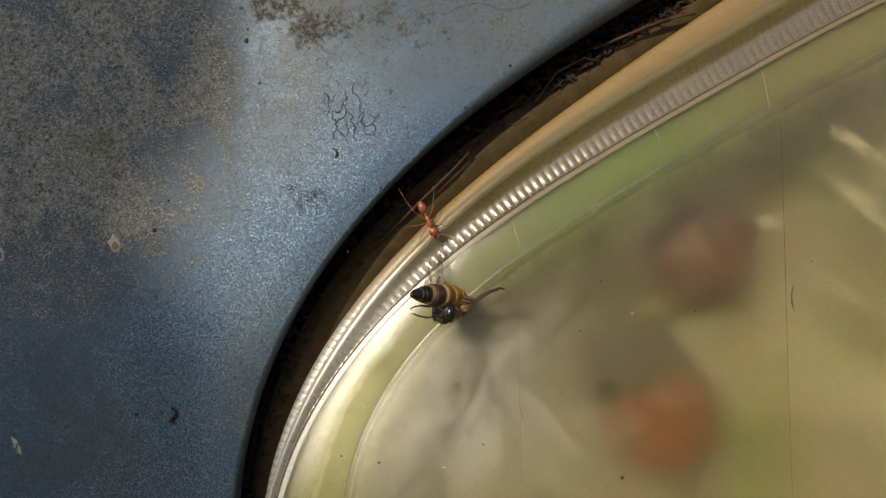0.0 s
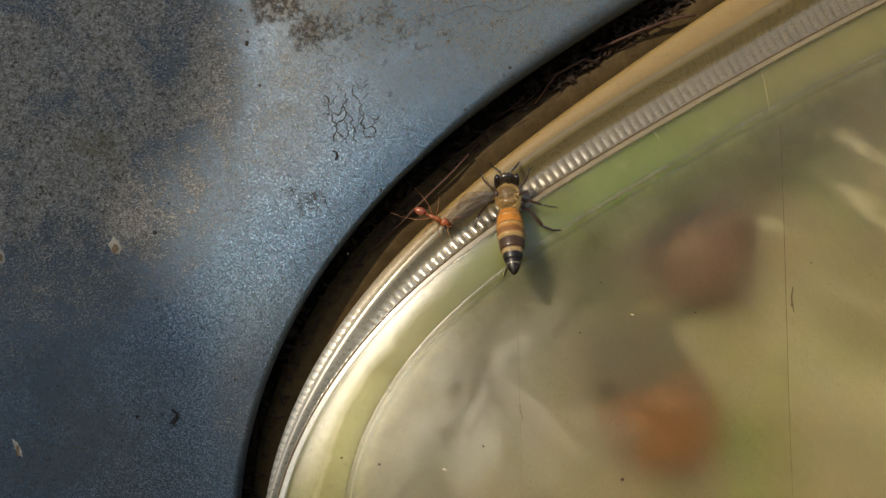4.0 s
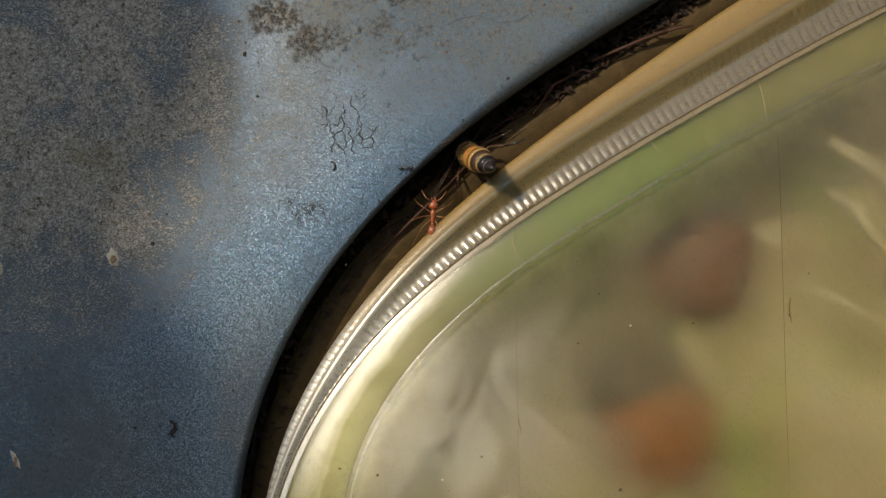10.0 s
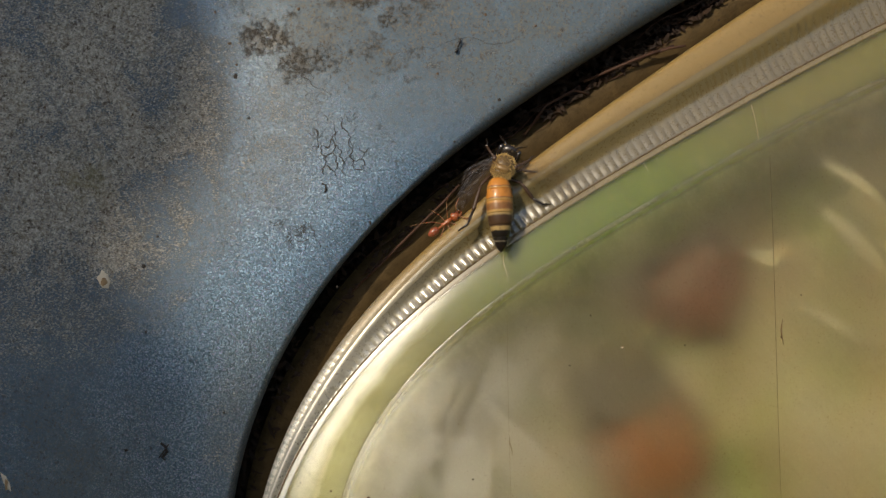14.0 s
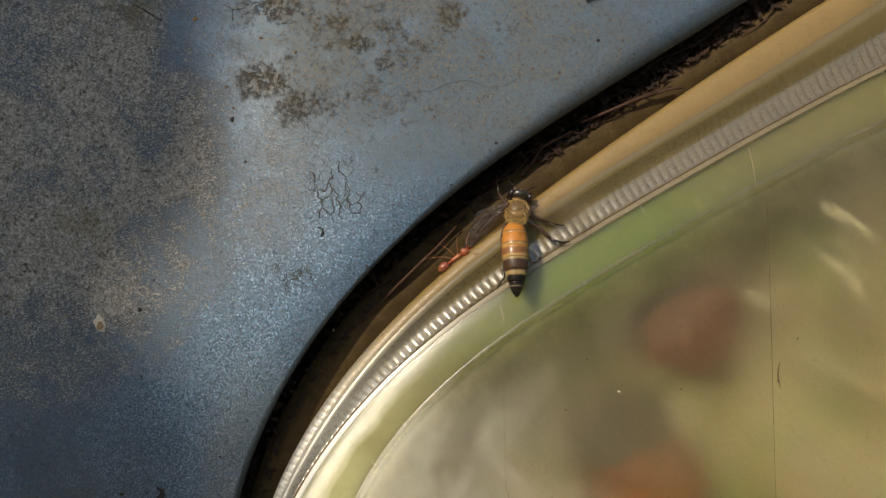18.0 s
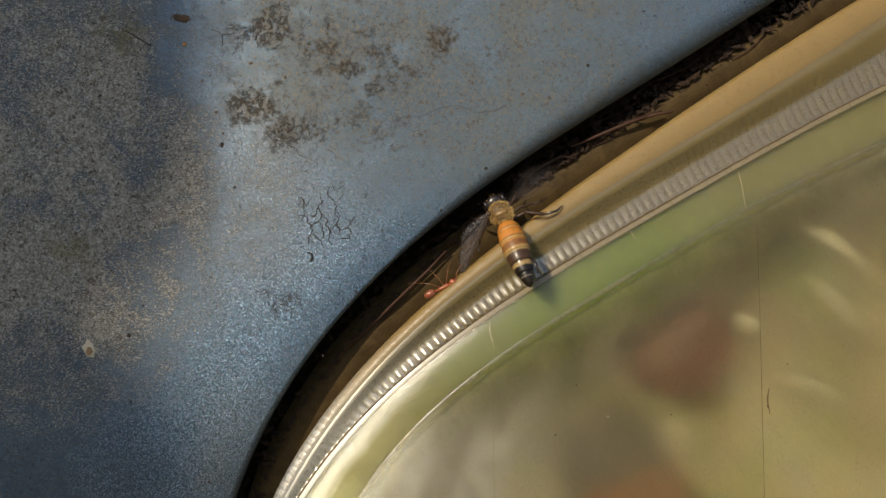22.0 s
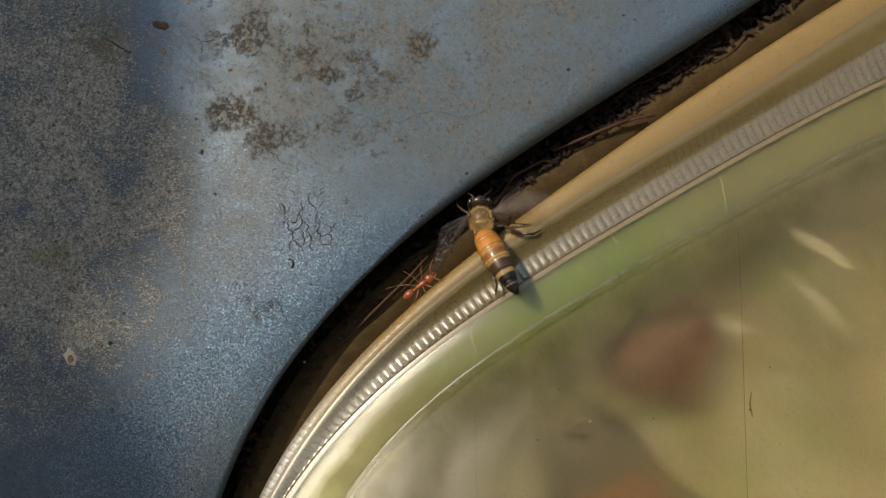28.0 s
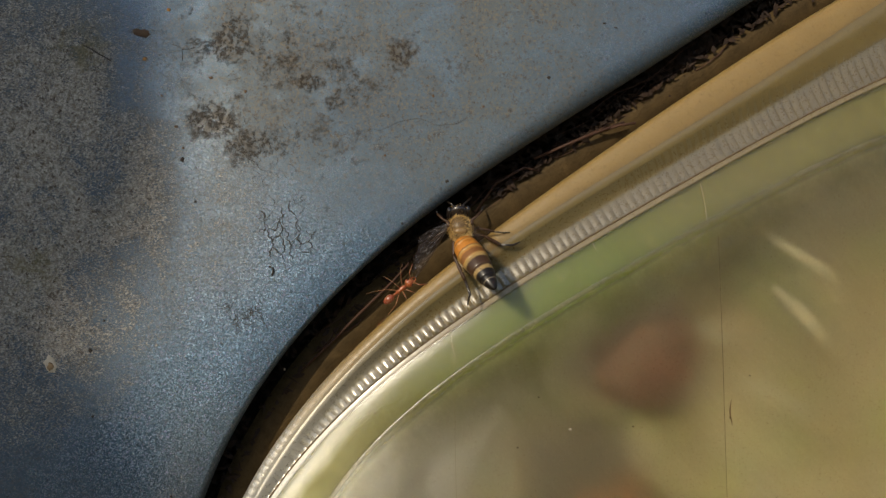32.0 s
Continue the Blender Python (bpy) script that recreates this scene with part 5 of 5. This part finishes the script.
# ---- what moves: seconds, place in mm, then angles in degrees ----
# bee: heading, pitch, roll, then bend and turn of the abdomen
BEE = [
    (0, 2.08, -5.66, -7.73, 226, 40, -122, 138, 0), (0.2, 2.09, -5.66, -7.72, 226, 40, -122, 138, 0),
    (0.4, 1.78, -5.67, -7.82, 225, 40, -118, 136, 0), (0.6, 1.53, -5.68, -7.69, 225, 40, -116, 134, 0),
    (0.8, 1.19, -5.7, -6.93, 222, 40, -116, 132, 0), (1, 1.44, -5.68, -7.07, 220, 40, -112, 130, 0),
    (1.2, 1.69, -5.65, -6.37, 205, 26, -98, 112, 0), (1.4, 1.02, -5.63, -5.71, 168, 10, -76, 70, 0),
    (1.6, 1.1, -5.6, -5.64, 150, 0, -64, 52, 0), (1.8, 0.1, -5.62, -6.25, 118, 0, -60, 22, 0),
    (2, -0.77, -5.66, -6.42, 102, 0, -56, 12, 0), (2.2, 0.59, -5.59, -6.33, 74, 0, -46, 8, 0),
    (2.4, 3.98, -5.42, -5.43, 66, 0, -36, 8, 0), (2.6, 5.44, -5.36, -4.37, 53, 0, -26, 8, 0),
    (2.8, 8.15, -5.25, -2.18, 40.48, 0, -14, 8, 0), (3, 8.71, -5.25, 0.55, 15, 0, -5, -38, -6.1),
    (3.2, 8.56, -5.28, 2.02, 11.6, -8, 0, -37.47, 10.5), (3.5, 8.21, -5.3, 3.1, 6.5, -8, 0, -33.67, 1.8),
    (5.5, 8.09, -4.88, 5.28, -27.5, -8, 0, -8.33, -3), (6, 4.94, -3.74, 7.74, -36, -17, 0, 5, -3.9),
    (6.5, 6.1, -3.68, 7.34, -29.5, -17, 0, 4.25, 10.9), (7, 5.65, -3.7, 8.1, -23, -17, 0, 3.5, 3.6),
    (7.5, 5.86, -3.68, 7.94, -14.5, -17, 0, 9, 8), (8, 5.76, -3.68, 7.72, -6, -17, 0, 14.5, 13.7),
    (8.5, 5.21, -3.68, 9.02, -9.5, -17, 0, 3.75, 24.7), (9, 5.52, -3.64, 9.49, -13, -17, 0, -7, 21.3),
    (9.5, 6, -3.2, 10.75, -30.53, -42.76, 0, 13, 0), (10, 3.83, 1.09, 13.05, -42, -72, 0, 0, 0),
    (10.5, 4.97, -0.05, 13.04, 38, -58, 0, 0, 0), (11, 5.21, -3.2, 12.53, 13, -46.86, 0, 8.86, 28),
    (11.5, 5.34, -3.69, 12.93, 9, -17, 0, 4.68, 33.1), (12, 5.04, -3.71, 12.4, 5, -17, 0, 0.5, 19.5),
    (12.5, 5.93, -3.67, 12.09, 7, -17, 0, -2.25, 11.4), (13, 6.42, -3.65, 12.47, 9, -17, 0, -5, 19.6),
    (13.5, 7.02, -3.63, 12.05, 16, -17, 0, 1.5, 19.5), (14, 8.39, -3.56, 12.44, 23, -17, 0, 8, 25.2),
    (14.5, 9.52, -3.5, 12.3, 21.7, -17, 0, 7.08, 20.8), (16.5, 11.34, -3.41, 11.79, 16.3, -17, 0, 3.42, 12.9),
    (17, 11.31, -3.41, 11.48, 15, -17, 0, 2.5, 10.7), (17.5, 10.81, -3.43, 12.88, 14.5, -17, 0, 1.25, 14.5),
    (18, 10.83, -3.43, 12.23, 14, -17, 0, 0, 14.8), (18.5, 10.41, -3.44, 12.29, 18, -17, 0, -1, 19.2),
    (19, 10.54, -3.42, 12.78, 22, -17, 0, -2, 24.5), (19.5, 10.96, -3.41, 12.96, 17, -17, 0, -2.25, 21.1),
    (20, 10.85, -3.42, 13.06, 12, -17, 0, -2.5, 17.3), (20.5, 10.41, -3.45, 13.9, 1.5, -17, 0, -3.25, 12.1),
    (21, 10.48, -3.45, 14.54, -9, -17, 0, -4, 2.3), (21.5, 10.87, -3.44, 15.02, -17, -17, 0, 1.52, 3.1),
    (22, 11.2, -2.93, 15.7, -25, -37.54, 0, 7.04, -5.6), (22.5, 11.3, -2.94, 15.45, -47.91, -47.36, 0, 13, 0),
    (23, 9.48, 2.67, 16.08, -34, -84, 0, 0, 0), (23.5, 10.08, -3, 14.9, -9.25, -61.9, 0, 13, 0),
    (24, 11.19, -2.93, 15.59, -45, -37.38, 0, 2.88, -17.1), (24.5, 10.58, -3.46, 16.16, -32, -17, 0, -2.48, -15.9),
    (25, 10.58, -2.96, 15.99, -19, -44.66, 0, -7.84, -0.1), (25.5, 10.29, -2.97, 16.03, -16.4, -42, 0, -8.12, 3.7),
    (27.5, 10.38, -3.42, 15.45, -6, -17, 0, -9.22, 19.6), (28, 10.49, -3.41, 15.21, -3, -17, 0, -9.5, 23.5),
    (28.5, 10.38, -3.41, 14.86, -3.5, -17, 0, -11.75, 29.5), (29, 10.34, -3.4, 14.61, -4, -17, 0, -14, 32.9),
    (29.5, 10.14, -3.42, 14.94, -3.5, -17, 0, -17.5, 32.1), (30, 9.91, -3.43, 15.03, -3, -17, 0, -21, 30.6),
    (31, 9.95, -3.41, 14.92, 1, -17, 0, -21, 41.5), (32, 10.42, -3.43, 15.1, -4, -17, 0, -30, 24.4),
]
ANT = [
    (0, -2.24, -3.33, 2.38, 154.65), (1, -2.4, -3.34, 2.41, 154.65), (2, -2.39, -3.34, 2.87, 159.86),
    (2.6, -2.14, -3.32, 2.79, 132.61), (3, -1.76, -3.31, 3.04, 116.03), (3.5, -1.7, -3.3, 3.11, 114.18),
    (5.5, -1.06, -2.79, 2.71, 111.12), (6, -1.6, -2.7, 3.5, 97.13), (6.5, -1.67, -2.5, 3.52, 67.38),
    (7, -1.62, -2.3, 3.95, 45), (8, -1.74, -1.91, 4.21, -7.91), (9, -1.71, -1.5, 4.23, -11.63),
    (10, -1.42, -1.49, 4.47, 2.79), (11, 0.1, -1.41, 5.04, 26.57), (11.5, 0.04, -1.42, 5.63, 37.41),
    (12, -0.28, -1.43, 5.21, 40.73), (13, 0.89, -1.37, 5.84, 44.27), (14.5, 1.44, -1.35, 6.83, 56),
    (16.5, 2.76, -1.28, 7.69, 57.53), (17, 2.86, -1.27, 7.58, 59.04), (18, 3.11, -1.23, 7.62, 54.06),
    (19, 3.18, -1.19, 7.52, 59.2), (20, 3.69, -1.13, 7.92, 61.46), (21, 3.32, -1.12, 7.46, 63.43),
    (22, 2.87, -1.11, 7.06, 63.9), (23, 2.27, -1.1, 6.72, 62.05), (24, 2.19, -1.08, 7.1, 54.73),
    (25, 2.62, -1.02, 8.35, 57.45), (27.5, 2.43, -0.95, 8.19, 58.32), (28, 2.25, -0.94, 8.06, 51.79),
    (29, 2.31, -0.9, 8.25, 50.57), (30, 2.49, -0.86, 9.08, 52.93), (31, 2.77, -0.81, 8.9, 52.93),
    (32, 2.2, -0.81, 8.42, 51.04),
]
SMALL_ANT = [
    (0, -33.63, -4.33, 39.7, 105.8), (3.5, -27.33, -4.02, 37.92, 138.19), (5.5, -10.4, -3.17, 13.73, 150),
    (6, -9.01, -3.1, 10.83, 150), (6.5, -8.49, -3.07, 10.03, 120), (7, -6.88, -2.99, 10.23, 90),
    (7.5, -5.42, -2.92, 9.62, 120), (8, -5.03, -2.9, 9.44, 135), (8.5, -4.74, -2.89, 10.03, 110),
    (9, -5.13, -2.91, 10.49, 105), (10, -4.89, -2.89, 10.93, 90), (10.5, -4.17, -2.86, 11.67, 30),
    (11, -3.71, -2.84, 12.58, -20), (11.5, -7.88, -3.04, 14.49, -30), (12, -6.97, -3, 18.61, 45),
    (12.5, -3.03, -2.8, 20.31, 70), (13, -0.91, -2.7, 21.6, 75), (13.5, 1.49, -2.58, 25.77, 20),
    (14.5, 4.04, -2.45, 33.79, 20), (16.5, 10.01, -2.15, 42.39, 69.95), (19, 29.35, -1.18, 43.03, 65.51),
    (21, 36.87, -0.81, 54.62, 27.68), (32, 43.64, -0.47, 70.27, 23.39),
]


def lie(x, y, z, heading, pitch=0.0, roll=0.0):
    """A pose on the upright surface: back towards the eye, head along the heading (clockwise from up)."""
    return Matrix.Translation((x * MM, y * MM, z * MM)) @ pose(0, 0, 0, 0, heading, 0) @ pose(0, 0, 0, 90, 0, 0) @ pose(0, 0, 0, pitch, 0, 0) @ pose(0, 0, 0, 0, roll, 0)


def at_time(rows, t):
    """The row at a time, straight between its neighbours."""
    for a, b in zip(rows, rows[1:]):
        if a[0] <= t <= b[0]:
            u = (t - a[0]) / (b[0] - a[0])
            return [p + (q - p) * u for p, q in zip(a, b)]
    return list(rows[-1])


def wing_pose(hinge, way, face=Vector((0, 0, 1))):
    """A wing from its hinge along a way, its flat side to face; in the bee's space."""
    y = way.normalized()
    x = y.cross(face).normalized()
    z = x.cross(y)
    m = Matrix((x, y, z)).transposed().to_4x4()
    m.translation = hinge
    return m


def motions():
    walk(bee, [(r[0], lie(*r[1:7])) for r in BEE])
    walk(abdomen, [(r[0], pose(0, 0, 0, r[7], 0, r[8])) for r in BEE])
    walk(ant, [(r[0], lie(*r[1:5])) for r in ANT])
    walk(small_ant, [(r[0], lie(r[1], base_depth(r[1]) + panel_rise(r[3]) - 0.32, r[3], r[4])) for r in SMALL_ANT])
    rnd = random.Random(17)
    # the near wing stays in the ant's jaws
    hinge = Vector((-1.45, 2.0, 0.85)) * MM
    rows = []
    for i in range(0, 161):
        t = i * 0.2
        b, a = at_time(BEE, t), at_time(ANT, t)
        grip = lie(*a[1:5]) @ Vector((0, 2.9 * MM, 0))
        m = lie(*b[1:7]).inverted()
        way = m @ grip - hinge
        u = max(0.0, min(1.0, (t - 21.8) / 0.6, (25.0 - t) / 0.6))
        face = (Vector((0, 0, 1)) * (1 - u) + (m.to_3x3() @ Vector((0, -1, 0))) * u).normalized()
        rows.append((t, wing_pose(hinge, way, face)))
    walk(left_wing, rows)
    # the free wing beats
    hinge = Vector((1.45, 2.0, 0.85)) * MM
    rows = []
    for k in range(0, 481):
        t = 0.0 if k == 0 else (2 * k - 1) / 30
        calm = 22.4 <= t <= 24.4
        swing = (43 if not calm else 3) * (1 if k % 2 else -1) * rnd.uniform(0.75, 1.0)
        early = max(0.0, min(1.0, (2.2 - t) / 0.8))
        az = radians((22 if calm else -4) * (1 - early) - 38 * early + (swing * 0.85 if not calm else 0))
        lift = radians(14 + swing * 0.4)
        way = Vector((math.cos(az) * math.cos(lift), math.sin(az) * math.cos(lift), math.sin(lift)))
        u = max(0.0, min(1.0, (t - 22.2) / 0.6, (24.8 - t) / 0.6))
        into = lie(*at_time(BEE, t)[1:7]).inverted().to_3x3()
        way = (way * (1 - u) + (into @ Vector((0.84, -0.22, 0.42))) * u).normalized()
        face = into @ Vector((0.1, -1, 0.2))
        face = (Vector((0, 0, 1)) * (1 - u) + face * u).normalized()
        rows.append((t, wing_pose(hinge, way, face)))
    walk(right_wing, rows)
    # legs feel about; the hind ones reach further back at first
    for i, ob in enumerate(legs):
        p = ob.location.copy()
        rows = []
        for j in range(0, 65):
            t = j * 0.5
            lean = 0.0
            if i == 2:
                lean = 12 + 10 * max(0.0, min(1.0, t - 15)) + 42 * max(0.0, min(1.0, (t - 10.5) / 1.0, (16 - t) / 1.0))
            elif i == 4:
                lean = 15 - 33 * max(0.0, min(1.0, (t - 3) / 2, (11 - t) / 1.5))
            elif i == 5:
                lean = 32 - 17 * max(0.0, min(1.0, (t - 3.5) / 1.5, (15 - t) / 1.5)) - 57 * max(0.0, min(1.0, 2.2 - t))
            m = pose(0, 0, 0, rnd.uniform(-5, 5), rnd.uniform(-5, 5), lean + rnd.uniform(-8, 8))
            m.translation = p
            rows.append((t, m))
        walk(ob, rows)


motions()
